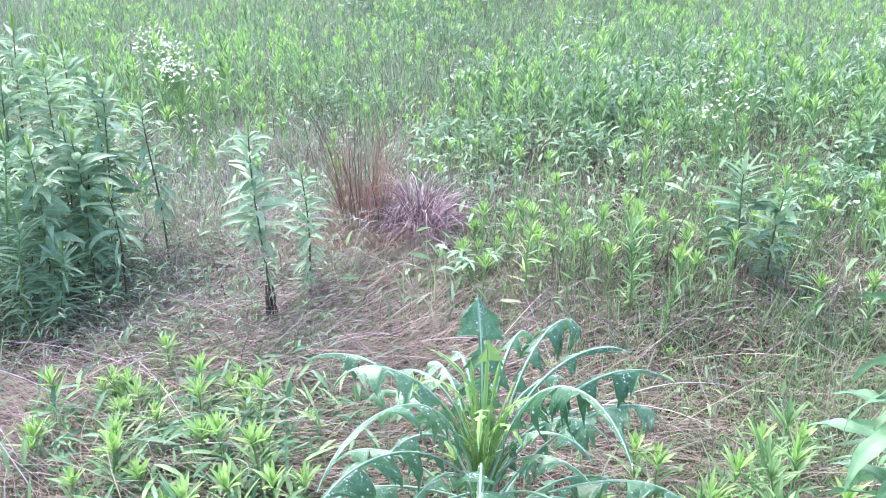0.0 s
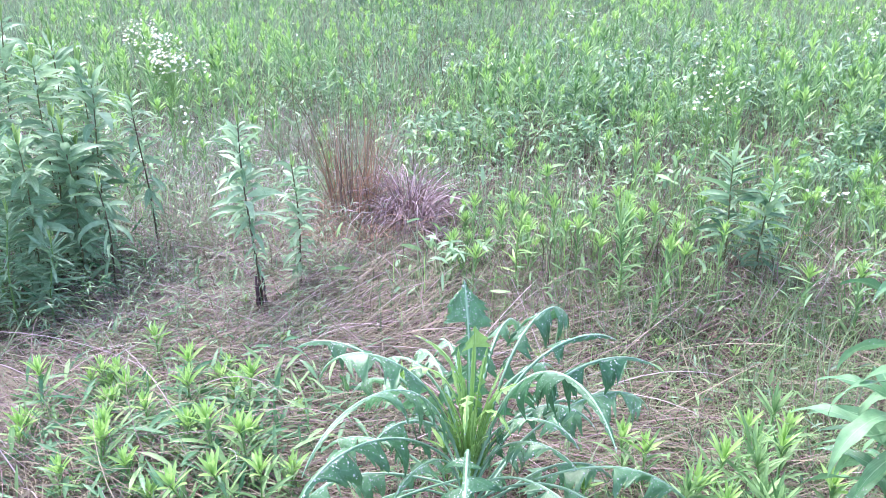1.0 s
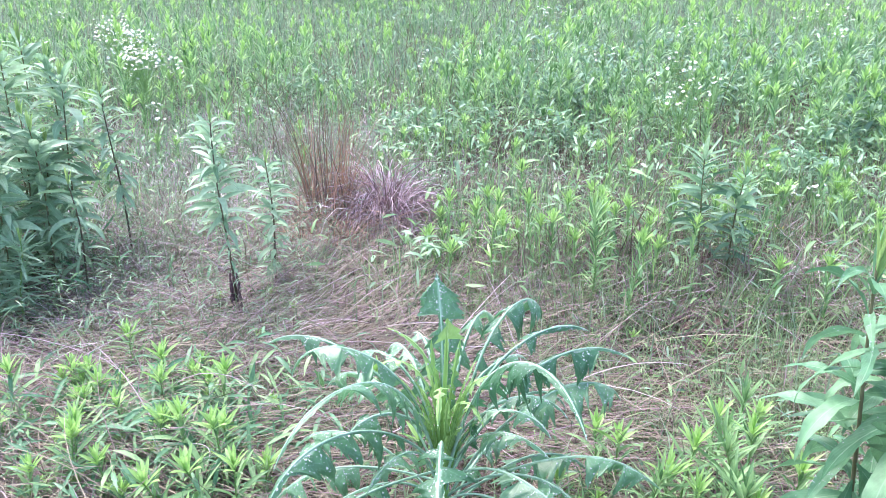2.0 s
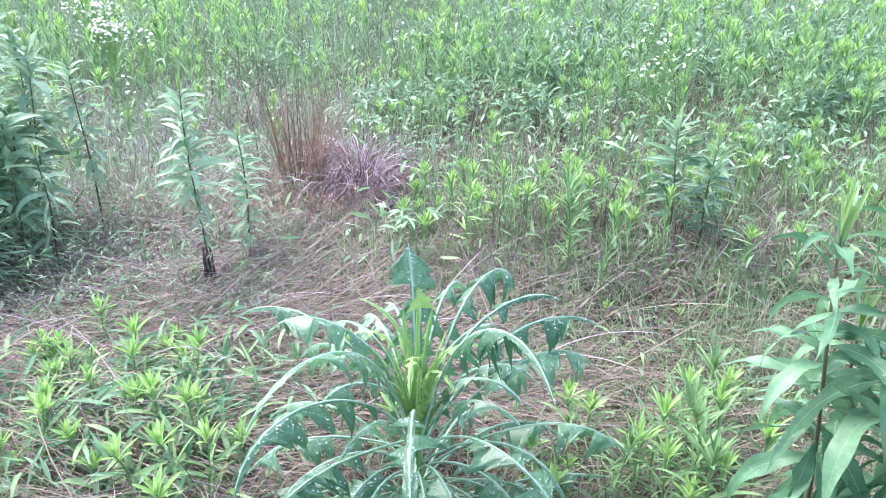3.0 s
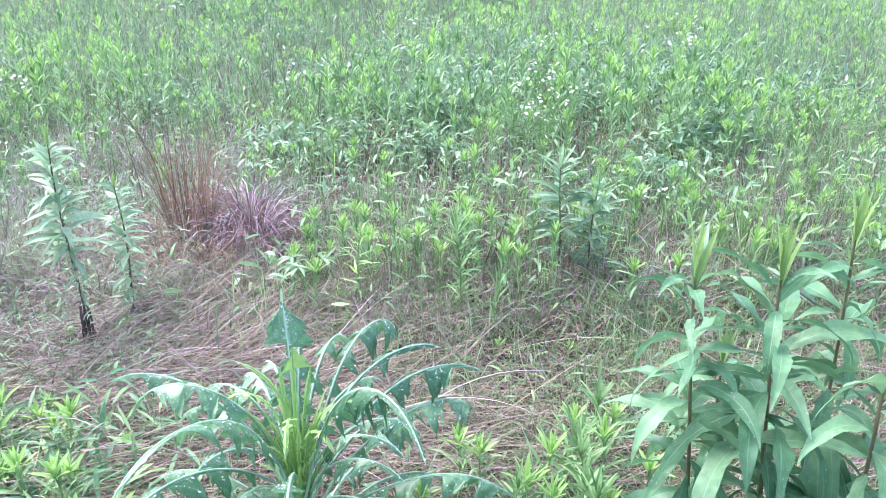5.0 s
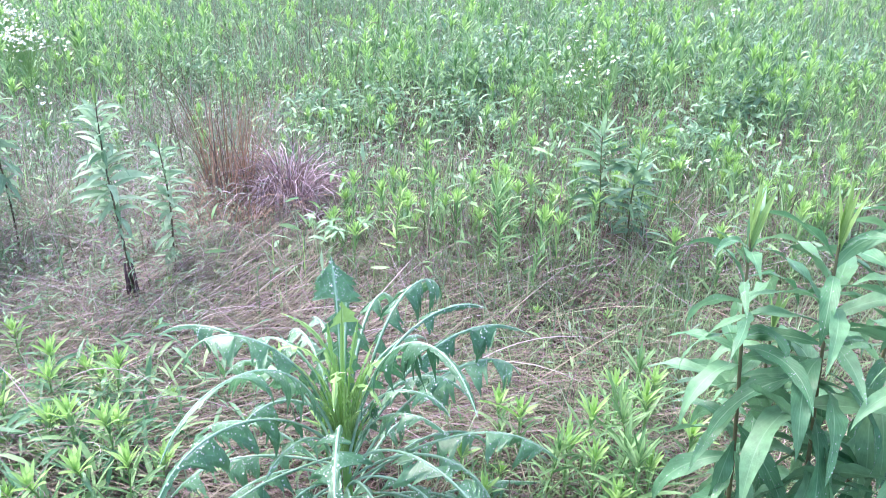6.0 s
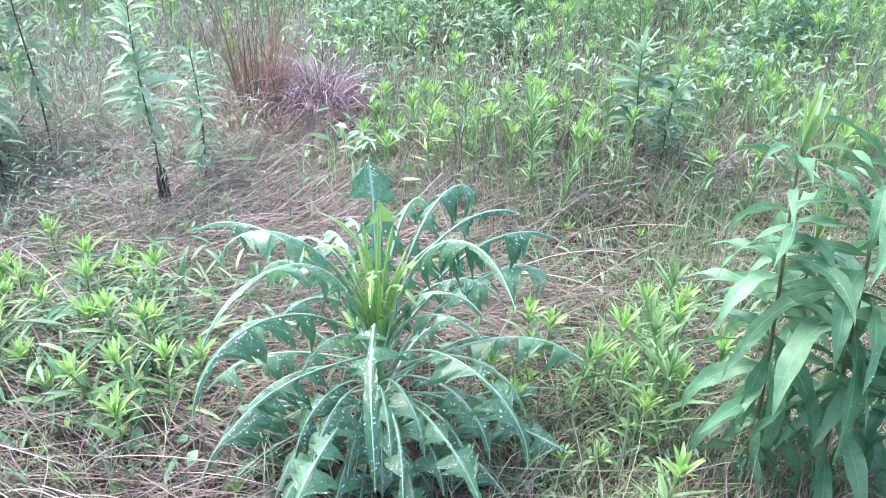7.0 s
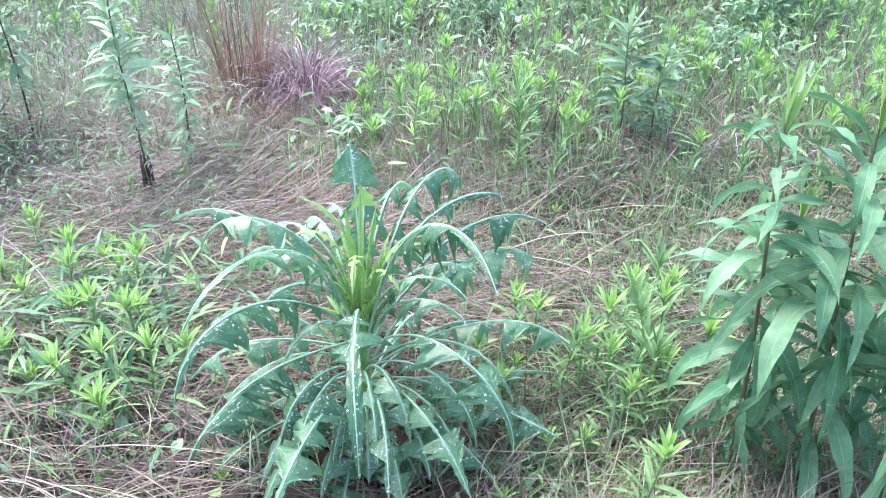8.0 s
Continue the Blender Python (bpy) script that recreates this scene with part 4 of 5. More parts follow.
def lawn(name, pts, rr, length, width, el, droop, mats, label, category, seg=4, swerve=0.5, lift=0.0, combed=0.0):
    n = len(pts)
    pts = pts + np.stack([0 * pts[:, 0], 0 * pts[:, 0], rr.uniform(0, 1, n) * lift], 1)
    mat = rr.integers(0, len(mats), n)
    soup = Soup()
    lie = 0.3 * np.sin(2.1 * pts[:, 0] + 0.8 * pts[:, 1]) + 0.4 * np.sin(2.6 * pts[:, 1] - pts[:, 0]) + np.pi * (rr.random(n) < 0.3) + rr.normal(0, 0.26, n)
    turn = np.where(rr.random(n) < combed, lie, rr.uniform(0, 6.28, n))
    soup.add(*blades(pts, turn, np.radians(rr.normal(el[0], el[1], n)), length * rr.uniform(0.5, 1.3, n), width * rr.uniform(0.7, 1.3, n), np.radians(rr.normal(droop[0], droop[1], n)), rr.normal(0, 0.5, n), 0.3, seg, 2, STRAP, rr.normal(0, swerve, n)), mat=mat)
    return tagged(new(name, soup.mesh(name, *mats)), label, category, kind="stuff")


pts, rr = scatter(135000, 200, lambda x, y: clearing(x, y) * (0.12 + 0.88 * patchy(x, y, 1.7, 0.7) ** 1.3) * np.clip(np.hypot(x, (y - 1.28) * 0.9) / 0.34 - 1, 0.02, 1) * np.where((x > 0.7) & (y > 1.2), 0.06, np.where((x > 0.3) & (y > 0.7), 0.15, 0.8)) * np.where((x < -0.3) & (y < 1.5), 0.25, 1.0) * np.where((x > 0.25) & (y > 2.25), 0.35, 1.0) * np.where((x < -0.55) & (y > 2.45), 0.4, 1.0), (0.6, 4.4), 0.75)
lawn("dead_grass", pts, rr, 0.46, 0.0023, (17, 11), (34, 16), (THATCH, THATCH, THATCH, MAUVE), "matted pale straw-coloured dead grass", "dead grass", 6, 0.6, 0.05, 0.86)
pts, rr = scatter(15000, 207, lambda x, y: clearing(x, y) * patchy(x, y, 1.7, 0.7) ** 1.2 * np.clip(np.hypot(x, y - 1.3) / 0.42 - 1, 0.0, 1) * np.where((x > 0.3), 0.16, 1.0) * np.where((x < -0.55) & (y > 2.45), 0.4, 1.0), (0.7, 3.5), 0.8)
lawn("long_dead_grass", pts, rr, 0.48, 0.0028, (22, 12), (44, 16), (STRAW, STRAW, THATCH, PINKISH), "long arching strands of pale dead grass", "dead grass", 8, 0.5, 0.05, 0.95)
pts, rr = scatter(30000, 201, lambda x, y: 0.16 + (0.55 + 0.1 * (x > 0.2)) * clearing(x, y), (0.6, 9.0), 0.6)
lawn("old_dead_grass", pts, rr, 0.2, 0.003, (15, 14), (25, 20), (THATCH_DARK, THATCH_DARK, MAUVE), "dark brown rotting grass litter", "dead grass", 4, 0.9, 0.02)
pts, rr = scatter(40000, 206, lambda x, y: (x > 0.1) * (0.15 + 0.85 * patchy(x, y, 1.9, 3.0)), (2.65, 5.5), 0.8)
lawn("field_litter", pts, rr, 0.2, 0.003, (22, 16), (30, 18), (THATCH, THATCH, PINKISH, MAUVE), "pale dead grass litter between the field shoots", "dead grass", 3, 0.7, 0.05)
pts, rr = scatter(60000, 205, lambda x, y: np.exp(-(((x + 1.05) / 0.5) ** 4 + ((y - 3.1) / 0.7) ** 4)), (2.2, 4.2), 0.9)
lawn("lilac_dead_grass", pts, rr, 0.2, 0.0034, (14, 12), (26, 16), (PINKISH, PINKISH, MAUVE, THATCH), "lilac-grey flattened dead grass round the tall stalks", "dead grass", 4, 0.8, 0.03, 0.4)
pts, rr = scatter(84000, 202, lambda x, y: (0.3 + 0.7 * low_round(x, y)) * (1 - 0.9 * clearing(x, y)) * (1 - 0.6 * pale_side(x, y)) * (0.3 + 0.7 * patchy(x, y, 1.4, 2.0) ** 1.5), (1.2, 16.0), 0.6)
lawn("green_grass", pts, rr, 0.21, 0.0048, (76, 12), (36, 28), (GRASS, GRASS, GRASS, GRASS, THATCH), "fine green grass between the weeds", "grass", 3)
pts, rr = scatter(56000, 203, lambda x, y: (0.13 + 0.08 * (x > 0.3) + 0.25 * (x > 0.25) * (y < 1.3) + 0.3 * (x < -0.45) * (y > 2.5) + 0.5 * patchy(x, y, 1.6, 4.0) ** 2) * np.clip(np.hypot(x, y - 1.3) / 0.3 - 1, 0.1, 1), (0.6, 4.1), 0.8)
lawn("short_grass", pts, rr, 0.13, 0.0032, (55, 20), (55, 25), (OLIVE_GRASS, FIELD, OLIVE_GRASS), "short green grass growing through dead grass", "grass")


pts, rr = scatter(24000, 208, lambda x, y: (1 - clearing(x, y)) * (0.05 + 0.95 * patchy(x, y, 3.4, 0.3) ** 2) * low_round(x, y) * (1 - 0.85 * pale_side(x, y)), (2.7, 6.5), 0.9)
lawn("upright_grass", pts, rr, 0.26, 0.0046, (80, 9), (24, 18), (FIELD, FIELD, GRASS, FIELD_TIP), "bright upright grass between the field shoots", "grass", 4, 0.3)


pts, rr = scatter(90000, 217, lambda x, y: low_round(x, y) * pale_side(x, y) * (0.25 + 0.75 * patchy(x, y, 2.2, 1.7)), (3.0, 6.6), 0.9)
lawn("pale_grass", pts, rr, 0.24, 0.0036, (52, 22), (50, 30), (GRASS, STRAW, GOLD_PALE, PINKISH), "thin pale green and straw grass behind the stalks", "grass", 4, 0.6)
pts, rr = scatter(22000, 218, lambda x, y: (x > 0.1) * np.exp(-((y - 2.72 - 0.08 * np.sin(4 * x)) / 0.22) ** 2) * (0.1 + 0.9 * patchy(x, y, 4.2, 2.2) ** 1.5), (2.3, 3.2), 0.9)
lawn("bank_grass", pts, rr, 0.17, 0.0042, (66, 16), (50, 28), (FIELD, OLIVE_GRASS, FIELD), "green grass tufts along the low bank", "grass", 4, 0.5)
pts, rr = scatter(46000, 209, lambda x, y: 0.4 + 0.6 * patchy(x, y, 0.9, 1.1), (6.0, 17.0), 1.0, 0.7)
lawn("far_grass", pts, rr, 0.34, 0.009, (74, 12), (36, 24), (GRASS, FIELD, WEED, GRASS), "rough green grass at the far side of the field", "grass", 3, 0.4)
pts, rr = scatter(40000, 215, lambda x, y: (1 - clearing(x, y)) * patchy(x, y, 1.9, 2.4) ** 4, (2.8, 11.0), 0.8)
lawn("dead_stems", pts, rr, 0.3, 0.0042, (68, 18), (30, 30), (THATCH_DARK, MAUVE, THATCH, THATCH_DARK), "brown dead stems standing in patches of the field", "dead grass", 3, 0.5)


def low_weeds(count, seed, test, depth, size, label, mats, height=0.2, outline=OVAL, aspect=0.42):
    pts, rr = scatter(count, seed, test, depth, 0.65)
    n = len(pts)
    pts[:, 2] += rr.random(n) ** 1.5 * height
    soup = Soup()
    ln = size * rr.uniform(0.5, 1.4, n)
    soup.add(*blades(pts, rr.uniform(0, 6.28, n), np.radians(rr.normal(20, 22, n)), ln, ln * aspect * rr.uniform(0.7, 1.2, n), np.radians(rr.normal(35, 20, n)), rr.normal(0, 0.4, n), 0.25, 3, 3, outline), mat=rr.integers(0, len(mats), n))
    return tagged(new("low_weeds", soup.mesh("low_weeds", *mats)), label, "weeds", kind="stuff")


low_weeds(26000, 210, lambda x, y: low_round(x, y) * (1 - clearing(x, y)) * (0.35 + 0.65 * patchy(x, y, 0.7, 1.0)), (2.6, 12.0), 0.075, "low leafy weeds under the goldenrod", (FIELD, FIELD, GOLD_PALE), 0.26, LANCE, 0.24)
low_weeds(46000, 211, lambda x, y: np.exp(-(((x + 0.8) / 0.36) ** 2 + ((y - 1.85) / 0.33) ** 2)) + 0.8 * np.exp(-(((x + 1.5) / 0.35) ** 2 + ((y - 2.95) / 0.4) ** 2)) * 0.3, (1.0, 3.4), 0.085, "low green weeds in the near clearing", (GOLD_NEAR, FIELD, GOLD_NEAR), 0.17, LANCE, 0.17)
low_weeds(14000, 212, lambda x, y: np.exp(-(((x - 0.65) / 0.4) ** 2 + ((y - 1.35) / 0.5) ** 2)) + 0.7 * np.exp(-(((x - 0.85) / 0.4) ** 2 + ((y - 2.2) / 0.4) ** 2)), (0.8, 3.4), 0.05, "low green weeds under the tall goldenrod", (WEED, FIELD), 0.1, LANCE, 0.2)

low_weeds(60000, 213, lambda x, y: np.exp(-(((x + 1.0) / 0.55) ** 4 + ((y - 2.95) / 0.6) ** 4)) * (0.2 + 0.8 * patchy(x, y, 2.3, 1.5)), (2.2, 4.4), 0.036, "fine feathery light green weeds round the stalks", (GOLD_PALE, GRASS, GOLD_PALE), 0.28, LANCE, 0.13)


low_weeds(60000, 214, lambda x, y: np.exp(-(((x + 1.1) / 0.95) ** 4 + ((y - 4.3) / 0.9) ** 4)) * (0.15 + 0.85 * patchy(x, y, 2.6, 0.2)), (3.2, 5.6), 0.04, "pale fine weeds behind the slender stalks", (GOLD_PALE, GRASS, PINKISH, GOLD_PALE), 0.26, LANCE, 0.12)


low_weeds(9000, 216, lambda x, y: np.exp(-(((x + 0.58) / 0.17) ** 2 + ((y - 1.45) / 0.15) ** 2)), (1.0, 1.9), 0.034, "small round-leaved weeds over the dead grass", (FIELD, FIELD_TIP, GOLD_PALE), 0.1, OVAL, 0.6)


def thicket(count, seed, spots_, label, mats, size, height):
    """Broad-leaved growth in patches: (x, y, radius)."""
    rr = np.random.default_rng(seed)
    c = np.array(spots_)[rr.integers(0, len(spots_), count)]
    a, d = rr.uniform(0, 6.28, count), c[:, 2] * np.sqrt(rr.random(count))
    x, y = c[:, 0] + d * np.cos(a), c[:, 1] + d * np.sin(a) * 0.8
    z = ground_z(x, y) + height * (0.35 + 0.65 * rr.random(count)) * np.sqrt(np.clip(1.05 - (d / c[:, 2]) ** 2, 0.1, 1))
    ln = size * rr.uniform(0.6, 1.3, count)
    soup = Soup().add(*blades(np.stack([x, y, z], 1), rr.uniform(0, 6.28, count), np.radians(rr.normal(25, 25, count)), ln, ln * rr.uniform(0.26, 0.44, count), np.radians(rr.normal(45, 22, count)), rr.normal(0, 0.4, count), 0.3, 4, 3, LANCE), mat=rr.integers(0, len(mats), count))
    return tagged(new("bramble_thicket", soup.mesh("bramble_thicket", *mats)), label, "brambles", kind="stuff")


thicket(5600, 220, [(2.7, 6.0, 0.7), (3.3, 6.8, 0.8), (2.2, 6.6, 0.6), (1.3, 6.4, 0.5), (3.9, 5.6, 0.6), (2.9, 8.0, 0.9), (1.0, 7.4, 0.8), (0.9, 5.7, 0.5), (1.9, 5.6, 0.5), (2.4, 7.4, 0.7), (0.8, 5.3, 0.3), (2.6, 4.6, 0.35), (3.2, 6.0, 0.6), (0.1, 6.6, 0.4), (4.0, 7.6, 0.7), (1.6, 8.8, 0.9), (-0.6, 9.5, 0.9)], "blue-green bramble and leafy thickets in the field", (WEED, GOLD, GOLD_PALE), 0.085, 0.38)

thicket(2200, 222, [(0.7, 4.6, 0.25), (0.2, 4.9, 0.3), (1.5, 5.0, 0.3), (2.3, 4.4, 0.3), (1.0, 5.7, 0.3), (-0.2, 5.0, 0.25), (1.9, 3.9, 0.22), (0.4, 5.9, 0.4), (2.9, 5.0, 0.4), (1.3, 5.9, 0.3), (-1.0, 6.2, 0.4)], "pale green vine-like weeds among the shoots", (GOLD_PALE, GOLD_PALE, GOLD), 0.075, 0.3)

rr = np.random.default_rng(91)
clumps = [(float(0.1 * y + (u - 0.5) * 1.15 * y), float(y), 0.16 + 0.16 * w) for y, u, w in zip(3.2 + 6.5 * rr.random(70), rr.random(70), rr.random(70))]
thicket(5500, 223, [c for c in clumps if in_field(c[0], c[1])], "pale feathery weeds in clumps among the shoots", (GOLD_PALE, GRASS, GOLD_PALE), 0.042, 0.34)

pts, rr = scatter(70000, 204, lambda x, y: np.where(x > 0.25, 0.8, np.where(y > 2.3, 0.45, 0.16)) * np.maximum(clearing(x, y), (x < -0.2) * (y < 5.2)) * (0.3 + 0.7 * patchy(x, y, 2.1, 5.0)), (0.8, 5.2), 0.9)
lawn("drooping_grass", pts, rr, 0.2, 0.003, (48, 20), (70, 30), (OLIVE_GRASS, OLIVE_GRASS, FIELD, THATCH_DARK), "fine drooping green and tan grass", "grass", 5, 0.7)

# ---- upright rust-coloured dead grass and the mauve tangle beside it ----
def dead_tuft(x, y, name, label, n, h, spread, el, droop, mats, seed, width=0.003):
    rr = np.random.default_rng(seed)
    tuft = thing(name, at_ground(x, y), label, "dead grass")
    for k, mat in enumerate(mats):
        m = n // len(mats)
        a, d = rr.uniform(0, 6.28, m), spread * np.sqrt(rr.random(m))
        base = np.stack([d * np.cos(a), d * np.sin(a), 0 * a], 1)
        soup = Soup().add(*blades(base, a + rr.normal(0, 0.7, m), np.radians(rr.normal(el[0], el[1], m)), h * rr.uniform(0.4, 1.15, m), width * rr.uniform(0.7, 1.4, m), np.radians(rr.normal(droop[0], droop[1], m)), rr.normal(0, 0.6, m), 0.4, 6, 2, STRAP, rr.normal(0, 0.5, m), 1.8))
        tagged(part("dead_growth", soup.mesh("dead_growth", mat), tuft), kind="stuff")
    return tuft


dead_tuft(-0.55, 3.66, "dead_grass_clump", "upright clump of rust-brown dead grass stems", 230, 0.68, 0.11, (83, 7), (16, 28), (RUST, THATCH_DARK, RUST_RED), 300, 0.0034)
dead_tuft(-0.5, 3.46, "dead_grass_clump", "drooping rust-brown dead grass at the clump's foot", 420, 0.42, 0.18, (62, 22), (140, 40), (RUST_RED, RUST_RED, THATCH), 301, 0.0034)
dead_tuft(-0.27, 3.64, "dead_grass_tangle", "rounded tangle of mauve-brown dead grass", 720, 0.56, 0.1, (72, 18), (200, 36), (MAUVE, MAUVE, THATCH_DARK, PINKISH), 302, 0.004)


# ---- white fleabane ----
def flower_head():
    soup = Soup()
    a = np.linspace(0, 2 * np.pi, 15)[:-1]
    v, f, uv = blades(np.stack([0.002 * np.cos(a), 0.002 * np.sin(a), 0 * a], 1), a, 0.15, 0.0105, 0.0042, 0.5, 0, 0.1, 3, 2, STRAP)
    soup.add(v, f, uv)
    d = dome(8, 3)
    eye = Soup().add(d[0] * np.array([0.0042, 0.0042, 0.0028]), d[1], d[2])
    return soup.mesh("petals", PETAL), eye.mesh("flower_eye", PETAL_EYE)


PETALS, EYE = flower_head()


def fleabane(x, y, h, heads, spread, seed):
    rr = np.random.default_rng(seed)
    plant = thing("fleabane", at_ground(x, y), "wild fleabane with a cluster of small white daisy flowers", "flower", "fleabane")
    stems = Soup()
    main = stem_points(h * 0.72, (0.0, 0.0), 0.01, rr, 7)
    stems.add(*tube(main, np.linspace(0.0024, 0.0014, 7), 5))
    for k in range(int(heads * 1.5)):
        a, d = rr.uniform(0, 6.28), spread * np.sqrt(rr.random())
        tip = np.array([d * np.cos(a), d * np.sin(a), h * rr.uniform(0.86, 1.04)])
        root = along(main, rr.uniform(0.75, 1.0))
        q = np.linspace(0, 1, 5)[:, None]
        stems.add(*tube(root + (tip - root) * q + np.array([0, 0, -0.02]) * np.sin(q * np.pi), np.full(5, 0.0009), 4))
        head = part("flower_head", PETALS, plant, "white daisy flower")
        size = rr.uniform(0.7, 1.05) * (1.12 if y > 4.9 else 0.95)
        head.matrix_basis = Matrix.Translation(tip) @ pose(0, 0, 0, rr.uniform(-15, 60), rr.uniform(-40, 40), rr.uniform(0, 360)) @ Matrix.Scale(size, 4)
        part("flower_eye", EYE, head, "yellow flower eye")
    tagged(part("branched_stem", stems.mesh("branched_stem", STEM_GREEN), plant), kind="stuff")
    n = 12
    leaves = blades(along(main, rr.uniform(0.1, 0.95, n)), rr.uniform(0, 6.28, n), np.radians(rr.uniform(25, 60, n)), rr.uniform(0.03, 0.07, n), 0.009, np.radians(45))
    part("foliage", Soup().add(*leaves).mesh("foliage", FIELD), plant)


for k, (x, y, h, heads, spread) in enumerate([(-3.03, 7.33, 0.55, 20, 0.16), (-2.5, 6.17, 0.6, 56, 0.2), (-2.14, 5.53, 0.6, 56, 0.17), (-1.9, 5.0, 0.6, 44, 0.14), (-1.76, 5.11, 0.55, 9, 0.08), (-1.51, 4.03, 0.52, 7, 0.05), (-2.43, 6.46, 0.55, 12, 0.12), (-3.69, 7.75, 0.55, 9, 0.12),
                                               (1.42, 4.56, 0.62, 24, 0.12), (1.52, 4.31, 0.55, 7, 0.05), (1.37, 4.2, 0.55, 5, 0.04), (1.21, 3.82, 0.58, 22, 0.12), (1.27, 4.49, 0.55, 4, 0.06)]):
    fleabane(x, y, h, heads, spread, 400 + k)
for k, (x, y) in enumerate([(-2.92, 7.33), (-2.61, 6.31), (-2.41, 6.03), (-2.23, 5.89), (-2.16, 5.31), (-2.01, 5.2), (-1.82, 4.73)]):
    fleabane(x, y, 0.6, 11, 0.1, 460 + k)
for k, (x, y, h, heads, spread) in enumerate([(1.55, 3.53, 0.3, 2, 0.02), (1.52, 3.24, 0.3, 5, 0.05), (1.66, 3.25, 0.3, 7, 0.06), (1.03, 5.2, 0.55, 5, 0.06), (0.14, 5.41, 0.55, 6, 0.1), (-0.1, 5.75, 0.5, 4, 0.08), (1.09, 7.47, 0.55, 20, 0.25), (3.73, 7.62, 0.55, 12, 0.15), (1.98, 6.42, 0.55, 9, 0.1), (2.9, 5.9, 0.6, 12, 0.15), (3.2, 6.9, 0.6, 12, 0.2), (2.6, 6.9, 0.55, 6, 0.1)]):
    fleabane(x, y, h, heads, spread, 430 + k)


# ---- small plants, twigs and litter ----
def palmate_weed(x, y, stems, seed):
    rr = np.random.default_rng(seed)
    plant = thing("palmate_weed", at_ground(x, y), "small weed with pale finger-like leaflets", "plant", "palmate weeds")
    for k in range(stems):
        a, h = rr.uniform(0, 6.28), rr.uniform(0.12, 0.24)
        top = np.array([0.07 * np.cos(a), 0.07 * np.sin(a), h])
        q = np.linspace(0, 1, 5)[:, None]
        part("stalk", Soup().add(*tube(top * q ** np.array([[1.4, 1.4, 0.8]]), np.full(5, 0.0015), 5)).mesh("stalk", STEM_GREEN), plant)
        for i in range(6):
            b = blades(top, a - 2.1 + 4.2 * i / 5 + rr.normal(0, 0.1), np.radians(rr.normal(12, 8)), rr.uniform(0.06, 0.085), 0.019, np.radians(55), rr.normal(0, 0.3), 0.25, 6, 3, LANCE)
            part("leaflet", Soup().add(*b).mesh("leaflet", GOLD_PALE), plant)


palmate_weed(0.02, 2.86, 3, 500)
palmate_weed(0.0, 2.98, 2, 501)
palmate_weed(-0.28, 4.9, 4, 502)
palmate_weed(0.75, 4.9, 4, 503)
palmate_weed(-0.1, 4.7, 3, 504)
palmate_weed(2.0, 4.0, 4, 505)
for k, (x, y) in enumerate([(0.5, 4.7), (0.62, 5.0), (0.92, 4.7), (2.1, 3.75), (-0.25, 4.45)]):
    palmate_weed(x, y, 3, 506 + k)


def oval_seedling(x, y, leaves, size, seed):
    rr = np.random.default_rng(seed)
    plant = thing("oval_leaf_seedling", at_ground(x, y), "seedling with a few pale oval leaves", "plant", "oval seedlings")
    part("stem", Soup().add(*tube([(0, 0, 0), (0.004, 0, 0.04), (0, 0.003, 0.075)], [0.002, 0.0018, 0.0014], 5)).mesh("stem", STEM_GREEN), plant)
    for k in range(leaves):
        b = blades((0, 0, 0.03 + 0.045 * k / leaves), 2.4 * k + rr.normal(0, 0.2), np.radians(rr.uniform(15, 45)), size * rr.uniform(0.8, 1.2), size * 0.5, np.radians(40), rr.normal(0, 0.2), 0.2, 7, 5, OVAL)
        part("leaf", Soup().add(*b).mesh("leaf", GOLD_PALE), plant)


for k, (x, y, n, size) in enumerate([(-0.66, 1.47, 5, 0.07), (-0.58, 1.5, 4, 0.05), (0.3, 1.05, 4, 0.06), (0.36, 1.1, 5, 0.05), (-0.75, 1.55, 5, 0.04), (0.52, 1.3, 4, 0.05)]):
    oval_seedling(x, y, n, size, 520 + k)


def fallen_leaf(x, y, size, mat, label, seed):
    rr = np.random.default_rng(seed)
    soup = Soup().add(*blades((0, 0, 0.012), rr.uniform(0, 6.28), 0.25, size, size * 0.4, rr.uniform(0.2, 0.9), rr.normal(0, 0.5), 0.5, 8, 5, OVAL, rr.normal(0, 0.6), 1.0, 0.5))
    ob = new("fallen_leaf", soup.mesh("fallen_leaf", mat))
    ob.matrix_basis = at_ground(x, y, 0, -0.02)
    tagged(ob, label, "leaf", "fallen leaves")


rl = random.Random(31)
for k in range(34):
    a, d = rl.uniform(-3.0, 0.2), rl.uniform(0.06, 0.36)
    fallen_leaf(d * math.cos(a), 1.43 + d * math.sin(a), rl.uniform(0.08, 0.15), BROWN_LEAF, "curled dark brown withered leaf under the lettuce", 540 + k)
fallen_leaf(0.2, 1.13, 0.1, YELLOW_LEAF, "yellowed withered leaf under the lettuce", 560)
fallen_leaf(0.1, 1.12, 0.08, YELLOW_LEAF, "yellowed withered leaf under the lettuce", 561)
fallen_leaf(1.6, 3.38, 0.1, YELLOW_LEAF, "tan dead leaf among the grass", 562)
for k, (x, y) in enumerate([(-1.02, 3.5), (-1.2, 3.3), (-0.9, 3.2), (-0.95, 3.7), (1.1, 2.6), (0.9, 2.55), (-1.3, 3.1)]):
    fallen_leaf(x, y, 0.09, BROWN_LEAF, "dry brown leaf on the ground", 570 + k)


